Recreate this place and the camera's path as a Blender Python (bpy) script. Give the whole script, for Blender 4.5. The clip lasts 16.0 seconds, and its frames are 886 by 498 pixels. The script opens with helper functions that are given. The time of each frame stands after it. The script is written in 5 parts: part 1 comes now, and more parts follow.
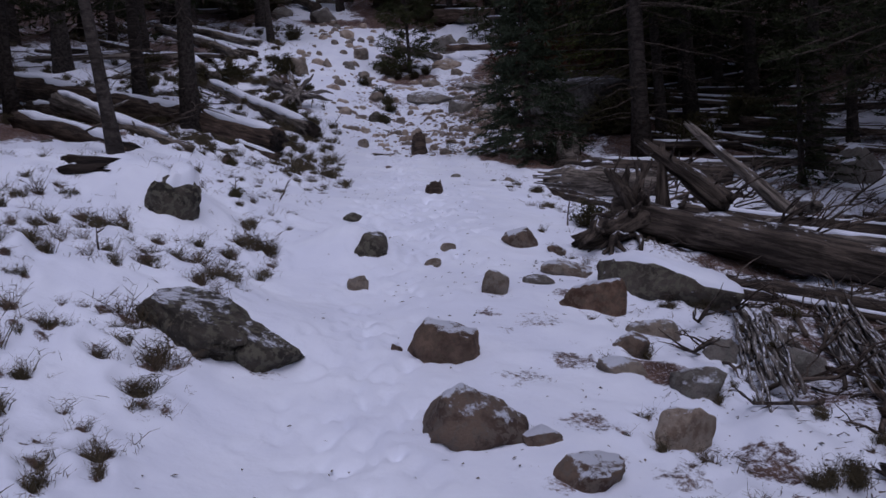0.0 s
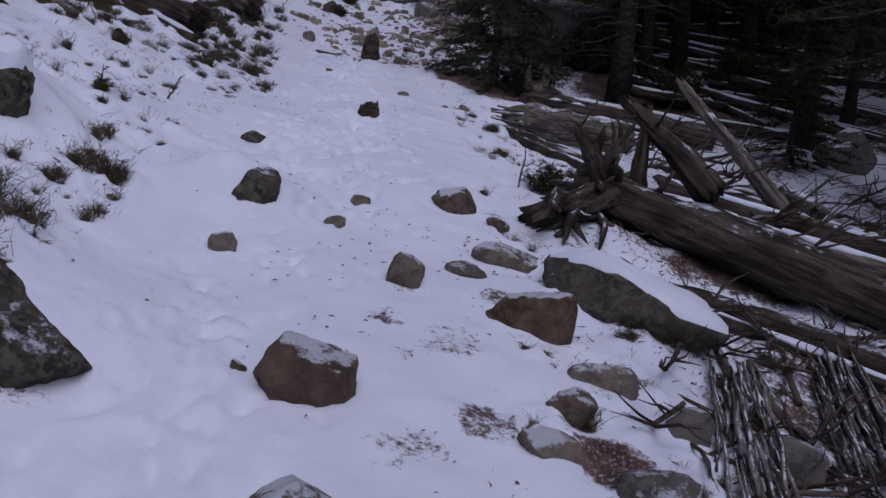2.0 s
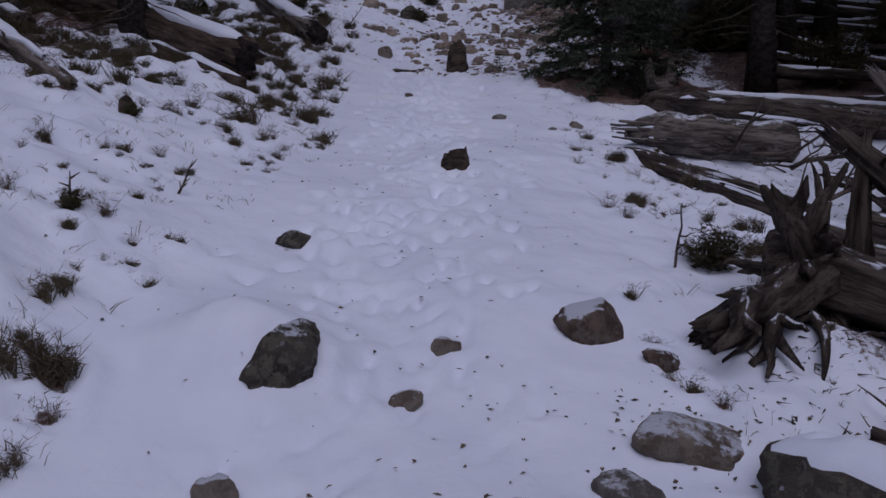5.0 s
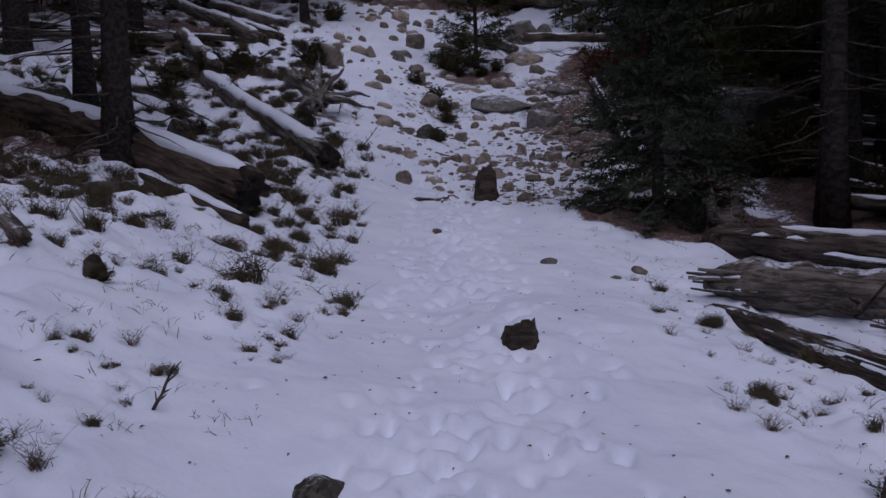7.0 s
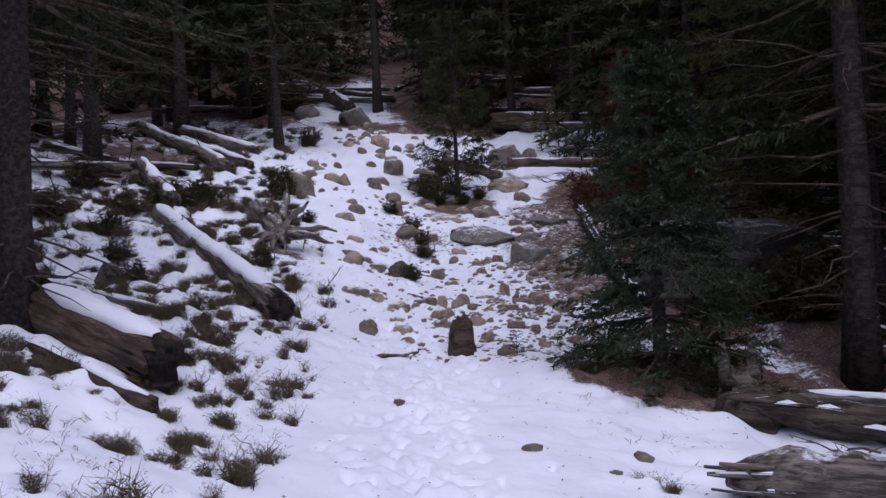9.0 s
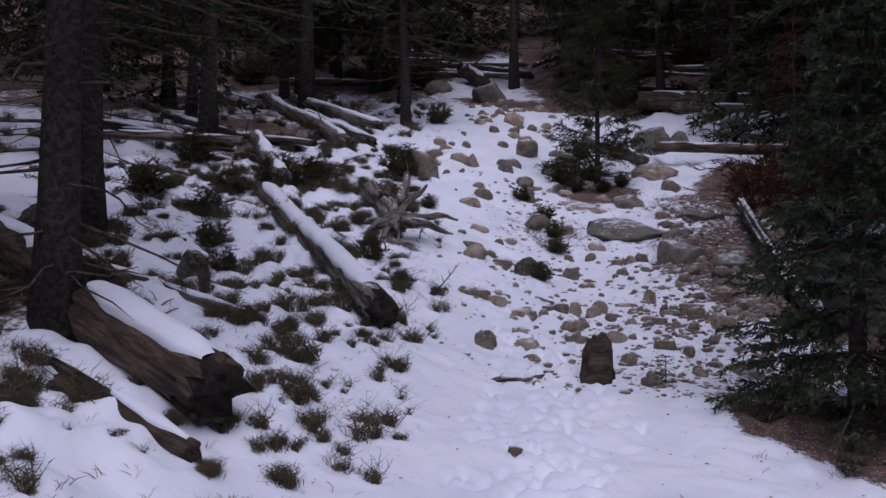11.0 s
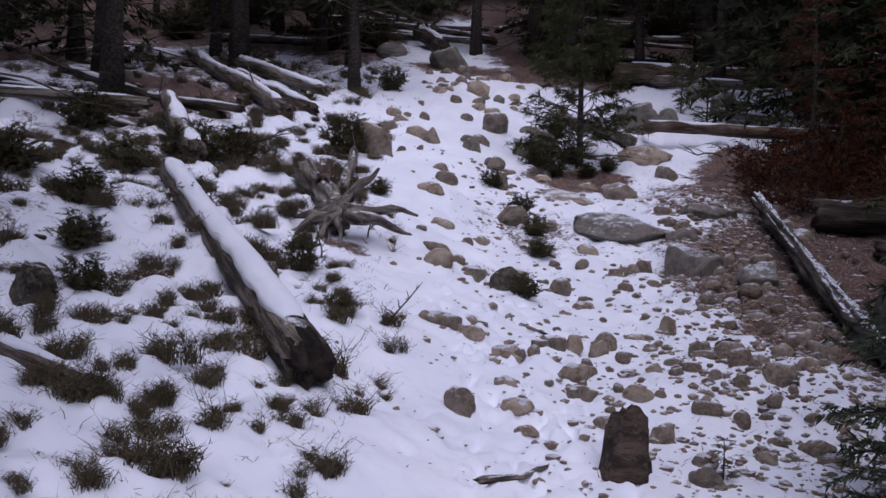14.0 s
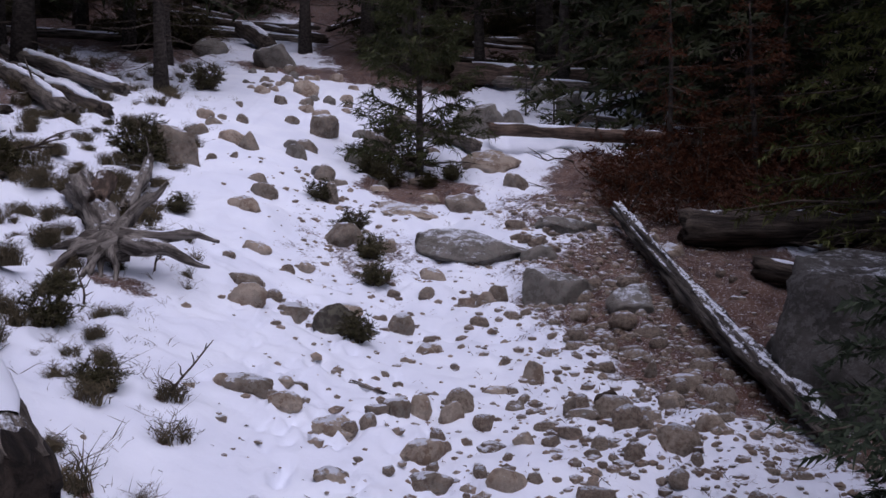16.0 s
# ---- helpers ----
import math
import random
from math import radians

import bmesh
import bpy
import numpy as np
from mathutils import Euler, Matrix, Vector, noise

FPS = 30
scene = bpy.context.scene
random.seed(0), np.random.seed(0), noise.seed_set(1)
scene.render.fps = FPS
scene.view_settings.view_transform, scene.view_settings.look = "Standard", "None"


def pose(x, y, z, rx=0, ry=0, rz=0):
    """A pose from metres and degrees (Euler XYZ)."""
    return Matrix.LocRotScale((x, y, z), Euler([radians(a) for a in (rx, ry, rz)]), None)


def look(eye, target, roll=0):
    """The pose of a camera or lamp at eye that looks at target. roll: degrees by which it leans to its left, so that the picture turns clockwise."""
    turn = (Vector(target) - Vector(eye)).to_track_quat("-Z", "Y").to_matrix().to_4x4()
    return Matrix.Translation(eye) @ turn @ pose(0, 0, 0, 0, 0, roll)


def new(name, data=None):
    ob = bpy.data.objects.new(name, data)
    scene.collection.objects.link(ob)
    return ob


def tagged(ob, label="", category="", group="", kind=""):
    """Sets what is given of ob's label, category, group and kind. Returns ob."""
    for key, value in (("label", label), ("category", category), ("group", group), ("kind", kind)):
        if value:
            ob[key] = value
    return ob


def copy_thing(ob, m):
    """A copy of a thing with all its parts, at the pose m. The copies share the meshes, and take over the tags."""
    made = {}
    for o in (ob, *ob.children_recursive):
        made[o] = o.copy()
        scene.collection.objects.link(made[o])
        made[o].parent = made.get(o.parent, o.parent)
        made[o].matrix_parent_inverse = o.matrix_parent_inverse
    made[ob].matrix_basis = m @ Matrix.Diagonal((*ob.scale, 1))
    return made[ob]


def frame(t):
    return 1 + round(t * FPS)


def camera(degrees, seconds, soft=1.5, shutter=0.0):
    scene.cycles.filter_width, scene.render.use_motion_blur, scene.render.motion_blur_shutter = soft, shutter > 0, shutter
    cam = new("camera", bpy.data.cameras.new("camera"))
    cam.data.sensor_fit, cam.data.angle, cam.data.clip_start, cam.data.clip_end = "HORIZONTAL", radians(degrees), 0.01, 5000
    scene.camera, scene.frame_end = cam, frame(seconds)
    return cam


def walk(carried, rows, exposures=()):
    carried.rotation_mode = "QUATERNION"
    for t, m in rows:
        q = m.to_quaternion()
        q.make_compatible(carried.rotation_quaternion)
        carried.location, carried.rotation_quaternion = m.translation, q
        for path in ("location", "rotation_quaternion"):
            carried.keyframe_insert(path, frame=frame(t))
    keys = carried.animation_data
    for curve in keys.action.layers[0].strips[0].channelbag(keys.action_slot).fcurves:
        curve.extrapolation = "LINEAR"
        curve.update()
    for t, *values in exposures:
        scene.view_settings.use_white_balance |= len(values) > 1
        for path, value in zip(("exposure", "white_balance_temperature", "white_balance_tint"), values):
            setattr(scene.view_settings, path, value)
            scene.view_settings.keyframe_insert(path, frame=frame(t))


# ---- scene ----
cam = camera(50.8, 16.0)
METRES, EYE, TILT, LEAN, TURN = 11.5, 1.5, -6.0, 4.5, 0.0
ROWS = [
    (0.0, 0.0, 0.0, 0.0, -0.0, 0.0, 0.0),
    (0.5, -0.0025, 0.032, 0.011, -1.75, -1.52, -6.53),
    (1.0, 0.0038, 0.0641, 0.0122, -1.6, -2.58, -7.21),
    (1.5, 0.0153, 0.0938, 0.0186, -1.48, -3.83, -3.72),
    (2.0, 0.0179, 0.1289, 0.0288, -2.68, -5.76, -8.91),
    (2.5, 0.0245, 0.1611, 0.0327, -1.76, -5.57, -9.68),
    (3.0, 0.037, 0.2008, 0.0424, 7.46, -4.57, -2.62),
    (3.5, 0.037, 0.2291, 0.0488, 4.63, -5.51, -4.14),
    (6.0, -0.0052, 0.3469, 0.0803, 4.85, -7.65, -1.17),
    (6.5, -0.0148, 0.381, 0.0843, 10.92, -3.56, -2.96),
    (7.0, -0.0186, 0.41, 0.0927, 3.42, -0.95, -2.66),
    (7.5, -0.0232, 0.4349, 0.1023, -2.8, -0.27, -1.78),
    (8.0, -0.0167, 0.4644, 0.1096, -3.76, -0.13, -1.54),
    (8.5, -0.0069, 0.4862, 0.1181, 0.04, 4.08, -0.61),
    (9.0, -0.0085, 0.5149, 0.1261, 2.98, 6.18, -2.14),
    (11.5, -0.02, 0.6642, 0.1565, 11.83, 4.25, -4.92),
    (12.0, -0.0253, 0.6942, 0.1625, 11.07, 6.99, -3.62),
    (12.5, -0.0395, 0.7237, 0.1728, 8.73, 6.15, -4.91),
    (13.0, -0.0474, 0.7596, 0.1784, 8.52, 6.04, -8.36),
    (13.5, -0.0547, 0.792, 0.1822, 10.44, 6.71, -6.36),
    (14.0, -0.0629, 0.8185, 0.1894, 7.5, 2.9, -6.47),
    (14.5, -0.0618, 0.8501, 0.1899, 2.21, 3.58, -6.57),
    (15.0, -0.059, 0.8797, 0.1973, 1.47, 4.2, -4.28),
    (15.5, -0.0672, 0.9106, 0.2077, -0.98, 5.51, -3.54),
    (16.0, -0.0642, 0.9434, 0.2117, -2.1, 4.16, -4.39),
]
# the camera opens up as it comes under the trees; its balance is cold throughout
EXPOSURES = [(0.0, -0.28, 5600, 27), (1.5, -0.37, 5600, 27), (2.5, -0.36, 5600, 27), (3.0, -0.52, 5600, 27), (3.5, -0.54, 5600, 27), (5.0, -0.62, 5600, 27), (6.5, -0.64, 5600, 27), (7.5, -0.46, 5600, 27), (8.0, -0.28, 5650, 27), (8.5, 0.06, 5700, 27), (9.0, 0.44, 5750, 27), (11.5, 0.04, 5750, 27), (12.5, 0.5, 5800, 27), (14.0, 0.38, 5800, 27), (16.0, 0.44, 5800, 27)]
walk(cam, [(t, pose(0, 0, EYE, TILT, LEAN, TURN) @ pose(METRES * x, METRES * y, METRES * z, 90 + pitch, roll, yaw)) for t, x, y, z, yaw, pitch, roll in ROWS], EXPOSURES)

# ---- world, light, exposure ----
world = bpy.data.worlds.new("world")
scene.world = world
world.use_nodes = True
wn = world.node_tree.nodes
sky = wn.new("ShaderNodeTexSky")
sky.sky_type = 'NISHITA'
sky.sun_disc = False
sky.sun_elevation = radians(63)
sky.sun_rotation = radians(157)
sky.air_density, sky.dust_density = 1.2, 3.0
wn["Background"].inputs["Strength"].default_value = 0.04
world.node_tree.links.new(sky.outputs[0], wn["Background"].inputs["Color"])
sun = new("sun", bpy.data.lights.new("sun", 'SUN'))
sun.data.energy, sun.data.angle, sun.data.color = 1.5, radians(70), (1.0, 0.985, 0.97)
sun.matrix_world = look((0, 0, 30), (-6, 14, 0))

# ---- small tools ----
V = Vector


def nodes_of(name):
    mat = bpy.data.materials.new(name)
    mat.use_nodes = True
    nt = mat.node_tree
    return mat, nt, nt.nodes["Principled BSDF"]


def add(nt, kind, **inputs):
    n = nt.nodes.new(kind)
    for k, v in inputs.items():
        sock = n.inputs[k.replace("_", " ")]
        if hasattr(v, "is_output"):
            nt.links.new(v, sock)
        else:
            sock.default_value = v
    return n


def mixed(nt, fac, a, b):
    n = nt.nodes.new("ShaderNodeMix")
    n.data_type = 'RGBA'
    for sock, v in ((n.inputs[0], fac), (n.inputs[6], a), (n.inputs[7], b)):
        if hasattr(v, "is_output"):
            nt.links.new(v, sock)
        else:
            sock.default_value = v if not isinstance(v, tuple) else (*v, 1)
    return n.outputs[2]


def ramp(nt, v, lo, hi):
    n = add(nt, "ShaderNodeMapRange", Value=v)
    n.interpolation_type = 'SMOOTHSTEP'
    n.inputs["From Min"].default_value, n.inputs["From Max"].default_value = lo, hi
    return n.outputs[0]


def maths(nt, op, a, b):
    n = nt.nodes.new("ShaderNodeMath")
    n.operation = op
    for sock, v in zip(n.inputs, (a, b)):
        if hasattr(v, "is_output"):
            nt.links.new(v, sock)
        else:
            sock.default_value = v
    return n.outputs[0]


def coords(nt, scale=(1, 1, 1), world_space=False):
    if world_space:
        src = nt.nodes.new("ShaderNodeNewGeometry").outputs["Position"]
    else:
        src = nt.nodes.new("ShaderNodeTexCoord").outputs["Object"]
    m = nt.nodes.new("ShaderNodeMapping")
    m.inputs["Scale"].default_value = scale
    nt.links.new(src, m.inputs["Vector"])
    return m.outputs[0]


def tex(nt, vec, scale, detail=4, rough=0.55):
    return add(nt, "ShaderNodeTexNoise", Vector=vec, Scale=scale, Detail=detail, Roughness=rough).outputs["Fac"]


def bump(nt, bsdf, height, strength, distance=0.02):
    n = add(nt, "ShaderNodeBump", Height=height, Strength=strength, Distance=distance)
    nt.links.new(n.outputs[0], bsdf.inputs["Normal"])


SNOW = (0.80, 0.83, 0.91)


def with_snow(nt, base, vec, lo, hi, scale=9.0):
    """Dry snow that has settled on upward faces, broken up by noise."""
    up = nt.nodes.new("ShaderNodeSeparateXYZ")
    nt.links.new(nt.nodes.new("ShaderNodeNewGeometry").outputs["Normal"], up.inputs[0])
    broken = maths(nt, 'ADD', up.outputs["Z"], maths(nt, 'MULTIPLY', maths(nt, 'SUBTRACT', tex(nt, vec, scale, 6, 0.7), 0.5), 1.3))
    broken = maths(nt, 'ADD', broken, maths(nt, 'MULTIPLY', maths(nt, 'SUBTRACT', tex(nt, vec, scale * 5.5, 5, 0.75), 0.5), 0.55))
    fac = ramp(nt, broken, lo, hi)
    return mixed(nt, fac, base, SNOW)


def snow_material():
    mat, nt, b = nodes_of("snow")
    p = coords(nt, world_space=True)
    big, fine = tex(nt, p, 2.0), tex(nt, p, 60, 6, 0.7)
    c = mixed(nt, ramp(nt, big, 0.35, 0.7), (0.76, 0.79, 0.88), (0.83, 0.86, 0.93))
    nt.links.new(c, b.inputs["Base Color"])
    b.inputs["Roughness"].default_value = 0.65
    b.inputs["Specular IOR Level"].default_value = 0.25
    bump(nt, b, maths(nt, 'ADD', tex(nt, p, 14, 5, 0.6), maths(nt, 'MULTIPLY', fine, 0.4)), 0.22, 0.03)
    return mat


def ground_material():
    """Snow over soil, needles and grit; the bare attribute says how thin the snow lies, and carries a little painted
    shade.
    """
    mat, nt, b = nodes_of("snowy_ground")
    p = coords(nt, world_space=True)
    big, mid, fine = tex(nt, p, 0.9), tex(nt, p, 7, 5, 0.6), tex(nt, p, 48, 6, 0.7)
    soil = mixed(nt, ramp(nt, mid, 0.35, 0.65), (0.058, 0.030, 0.022), (0.14, 0.083, 0.06))
    soil = mixed(nt, ramp(nt, fine, 0.54, 0.78), soil, (0.23, 0.165, 0.13))
    soil = mixed(nt, ramp(nt, big, 0.5, 0.7), soil, (0.075, 0.032, 0.018))
    soil = mixed(nt, maths(nt, 'MULTIPLY', ramp(nt, tex(nt, p, 75, 5, 0.7), 0.55, 0.64), 0.5), soil, SNOW)
    white = mixed(nt, ramp(nt, tex(nt, p, 2.0), 0.35, 0.7), (0.76, 0.79, 0.88), (0.83, 0.86, 0.93))
    bare = nt.nodes.new("ShaderNodeAttribute")
    bare.attribute_name = "bare"
    n = maths(nt, 'ADD', maths(nt, 'MULTIPLY', tex(nt, p, 4.5, 8, 0.72), 0.55), maths(nt, 'MULTIPLY', tex(nt, p, 30, 7, 0.75), 0.45))
    fac = ramp(nt, maths(nt, 'ADD', maths(nt, 'MULTIPLY', bare.outputs["Fac"], 0.8), maths(nt, 'SUBTRACT', n, 0.5)), 0.32, 0.42)
    nt.links.new(mixed(nt, fac, white, soil), b.inputs["Base Color"])
    b.inputs["Roughness"].default_value = 0.7
    b.inputs["Specular IOR Level"].default_value = 0.25
    h = maths(nt, 'ADD', tex(nt, p, 11, 4, 0.5), maths(nt, 'MULTIPLY', fine, maths(nt, 'ADD', 0.12, maths(nt, 'MULTIPLY', fac, 1.0))))
    bump(nt, b, maths(nt, 'SUBTRACT', h, maths(nt, 'MULTIPLY', fac, 0.4)), 0.35, 0.03)
    return mat


def rock_material(name, a, c, lichen, snow_lo, snow_hi, dirt=1.0):
    mat, nt, b = nodes_of(name)
    p = coords(nt)
    shift = nt.nodes.new("ShaderNodeObjectInfo").outputs["Random"]
    q = add(nt, "ShaderNodeVectorMath", Vector=p)
    q.operation = 'ADD'
    nt.links.new(maths(nt, 'MULTIPLY', shift, 40), q.inputs[1])
    q = q.outputs[0]
    big, mid, fine = tex(nt, q, 7, 5, 0.6), tex(nt, q, 22, 7, 0.7), tex(nt, q, 110, 4, 0.7)
    col = mixed(nt, ramp(nt, big, 0.4, 0.6), a, c)
    col = mixed(nt, maths(nt, 'MULTIPLY', shift, 0.3 * dirt), col, (0.17, 0.145, 0.12))
    col = mixed(nt, maths(nt, 'MULTIPLY', ramp(nt, mid, 0.49, 0.56), 0.9), col, lichen)
    col = mixed(nt, maths(nt, 'MULTIPLY', ramp(nt, tex(nt, q, 9, 7, 0.72), 0.56, 0.66), 0.55 * dirt), col, (0.07, 0.052, 0.04))
    col = mixed(nt, maths(nt, 'MULTIPLY', ramp(nt, fine, 0.54, 0.66), 0.3 * dirt), col, (0.06, 0.05, 0.042))
    nt.links.new(with_snow(nt, col, q, snow_lo, snow_hi), b.inputs["Base Color"])
    b.inputs["Roughness"].default_value = 0.85
    b.inputs["Specular IOR Level"].default_value = 0.3
    bump(nt, b, maths(nt, 'ADD', tex(nt, q, 28, 8, 0.75), maths(nt, 'MULTIPLY', fine, 0.4)), 0.85, 0.04)
    return mat


def wood_material(name, dark, light, snow_lo, snow_hi, stretch=0.09, rough=0.85, flakes=7.0):
    """Weathered wood or bark, its grain along the local x axis."""
    mat, nt, b = nodes_of(name)
    g = coords(nt, (stretch, 1, 1))
    shift = nt.nodes.new("ShaderNodeObjectInfo").outputs["Random"]
    q = add(nt, "ShaderNodeVectorMath", Vector=g)
    q.operation = 'ADD'
    nt.links.new(maths(nt, 'MULTIPLY', shift, 30), q.inputs[1])
    q = q.outputs[0]
    grain, fine = tex(nt, q, 22, 6, 0.65), tex(nt, q, 90, 4, 0.7)
    patch = tex(nt, coords(nt), 3.0, 5, 0.6)
    col = mixed(nt, ramp(nt, grain, 0.38, 0.62), dark, light)
    col = mixed(nt, maths(nt, 'MULTIPLY', ramp(nt, patch, 0.5, 0.7), 0.6), col, dark)
    col = mixed(nt, maths(nt, 'MULTIPLY', ramp(nt, fine, 0.52, 0.68), 0.6), col, (0.02, 0.017, 0.015))
    if snow_lo < 5:
        col = with_snow(nt, col, coords(nt, (0.5, 1, 1)), snow_lo, snow_hi, flakes)
    nt.links.new(col, b.inputs["Base Color"])
    b.inputs["Roughness"].default_value = rough
    b.inputs["Specular IOR Level"].default_value = 0.2
    bump(nt, b, maths(nt, 'ADD', grain, maths(nt, 'MULTIPLY', fine, 0.5)), 0.9, 0.03)
    return mat


def leaf_material(name, a, c, snow=0.0):
    mat, nt, b = nodes_of(name)
    isl = nt.nodes.new("ShaderNodeNewGeometry").outputs["Random Per Island"]
    col = mixed(nt, isl, a, c)
    col = mixed(nt, maths(nt, 'MULTIPLY', ramp(nt, tex(nt, coords(nt, world_space=True), 2.2), 0.4, 0.7), 0.5), col, a)
    if snow:
        col = with_snow(nt, col, coords(nt, world_space=True), 1.25 - snow, 1.45 - snow)
    nt.links.new(col, b.inputs["Base Color"])
    b.inputs["Roughness"].default_value = 0.7
    b.inputs["Specular IOR Level"].default_value = 0.2
    return mat


M_SNOW = snow_material()
M_GROUND = ground_material()
M_ROCK = rock_material("granite", (0.15, 0.112, 0.084), (0.34, 0.28, 0.22), (0.24, 0.21, 0.17), 0.80, 1.0, 0.9)
M_TAN = rock_material("tan_granite", (0.27, 0.195, 0.14), (0.54, 0.445, 0.35), (0.40, 0.335, 0.265), 0.84, 1.02, 0.9)
M_LICHEN = rock_material("lichen_granite", (0.028, 0.024, 0.019), (0.095, 0.082, 0.064), (0.16, 0.148, 0.108), 0.9, 1.08)
M_DARKROCK = rock_material("dark_frosted_granite", (0.04, 0.038, 0.035), (0.085, 0.08, 0.074), (0.13, 0.122, 0.114), 0.98, 1.25)
M_BROWN = rock_material("brown_granite", (0.085, 0.045, 0.027), (0.25, 0.16, 0.108), (0.16, 0.115, 0.08), 0.78, 0.96)
M_GREY = rock_material("grey_granite", (0.14, 0.125, 0.11), (0.27, 0.245, 0.215), (0.22, 0.21, 0.18), 0.86, 1.1)
M_PEBBLE = rock_material("pebble_granite", (0.21, 0.148, 0.108), (0.43, 0.335, 0.255), (0.31, 0.26, 0.205), 0.82, 1.0, 0.9)
M_DUST = rock_material("snow_dusted_granite", (0.08, 0.048, 0.034), (0.22, 0.155, 0.112), (0.19, 0.155, 0.125), 0.72, 0.9, 1.0)
M_FROST = wood_material("frosted_bark", (0.03, 0.025, 0.022), (0.15, 0.13, 0.11), 0.84, 0.96, flakes=34.0)
M_BLEACH = wood_material("bleached_wood", (0.06, 0.05, 0.043), (0.29, 0.26, 0.23), 0.95, 1.1, flakes=18.0)
M_DEAD = wood_material("weathered_wood", (0.055, 0.046, 0.038), (0.25, 0.215, 0.18), 0.92, 1.1)
M_ROT = wood_material("charred_rot", (0.010, 0.008, 0.007), (0.045, 0.034, 0.027), 9, 9)
M_DARKWOOD = wood_material("rotten_wood", (0.026, 0.02, 0.016), (0.12, 0.095, 0.075), 0.98, 1.15)
M_BARK = wood_material("bark", (0.03, 0.025, 0.021), (0.085, 0.07, 0.06), 9, 9, 0.25)
M_LOGBARK = wood_material("log_bark", (0.05, 0.035, 0.026), (0.17, 0.12, 0.09), 1.05, 1.2, 0.15)
M_STUMP = wood_material("stump_wood", (0.03, 0.022, 0.017), (0.11, 0.08, 0.06), 1.12, 1.25, 0.2)
M_TWIG = wood_material("twig_bark", (0.05, 0.038, 0.03), (0.16, 0.125, 0.10), 9, 9, 0.2)
M_FIR = leaf_material("fir_needles", (0.016, 0.021, 0.008), (0.04, 0.046, 0.016), 0.0)
M_PINE = leaf_material("pine_needles", (0.030, 0.036, 0.013), (0.085, 0.09, 0.032))
M_OLIVE = leaf_material("olive_pine_needles", (0.05, 0.06, 0.018), (0.13, 0.135, 0.04))
M_YOUNG = leaf_material("young_fir_needles", (0.024, 0.034, 0.019), (0.075, 0.095, 0.055))
M_RED = leaf_material("dead_red_needles", (0.05, 0.018, 0.009), (0.13, 0.045, 0.018))
M_GRASS = leaf_material("dry_grass", (0.05, 0.038, 0.026), (0.17, 0.125, 0.08))
M_JUNIPER = leaf_material("juniper_needles", (0.035, 0.032, 0.014), (0.11, 0.095, 0.045))
M_HEATH = leaf_material("low_evergreen_shrub", (0.05, 0.043, 0.024), (0.16, 0.125, 0.075), 0.0)

# ---- the lie of the land ----
KY = (0, 4, 8, 11, 14, 18, 22, 28)
TRAIL_Z = (-0.2, 0.401, 1.036, 1.106, 1.401, 2.174, 3.402, 5.173)
BANK_L = (0.547, 0.573, 0.472, 0.297, 0.435, 0.43, 0.332, 0.202)
BANK_R = (-0.232, -0.259, -0.344, -0.28, -0.145, 0.028, 0.06, 0.05)


def knots(y, values):
    return (np.interp(y - 0.8, KY, values) + np.interp(y, KY, values) + np.interp(y + 0.8, KY, values)) / 3


def soft_side(u):
    s = lambda w: np.log1p(np.exp(np.clip(w / 0.35, -40, 40))) * 0.35
    return s(u) - 0.62 * s(u - 1.3) - 0.2 * s(u - 9)


def land(x, y):
    x, y = np.asarray(x, float), np.asarray(y, float)
    z = knots(y, TRAIL_Z) + knots(y, BANK_L) * soft_side(-(x + 0.3) - 0.7) + knots(y, BANK_R) * soft_side((x + 0.3) - 0.9)
    z = z + 0.32 * np.exp(-((x + 4.2) ** 2 + (y - 11.0) ** 2) / 5.0)
    return z + 0.3 * np.maximum(y - 28, 0) + 0.1 * np.maximum(y - 34, 0) - 0.2 * np.maximum(y - 70, 0) + 0.1 * np.minimum(y, 0)


def vnoise(x, y, seed=0):
    """Smooth value noise from -1 to 1."""
    xi, yi = np.floor(x).astype(np.int64), np.floor(y).astype(np.int64)
    fx, fy = x - xi, y - yi
    fx, fy = fx * fx * (3 - 2 * fx), fy * fy * (3 - 2 * fy)

    def h(i, j):
        n = (i * 374761393 + j * 668265263 + seed * 974711) & 0x7fffffff
        n = ((n ^ (n >> 13)) * 1274126177) & 0x7fffffff
        return ((n ^ (n >> 16)) & 0xffff) / 32767.5 - 1
    a = h(xi, yi) * (1 - fx) + h(xi + 1, yi) * fx
    b = h(xi, yi + 1) * (1 - fx) + h(xi + 1, yi + 1) * fx
    return a * (1 - fy) + b * fy


def trail_x(y):
    return np.interp(y, (0, 4, 6.5, 9, 12, 14, 16, 20, 25, 32), (-0.35, -0.45, -0.4, -0.35, -0.7, -0.9, -1.25, -1.9, -2.5, -3.9))


rng = random.Random(4)
PRINTS = []
for step in range(950):
    py = rng.uniform(2.0, 17.5)
    px = float(trail_x(py)) + rng.gauss(0.0 if py < 6 else 0.12, 0.2 if py < 6 else 0.26)
    PRINTS.append((px, py, rng.gauss(0.15, 0.35), rng.uniform(0.045, 0.1), rng.uniform(0.026, 0.046), rng.uniform(0.008, 0.017) if py < 7 else rng.uniform(0.013, 0.028)))


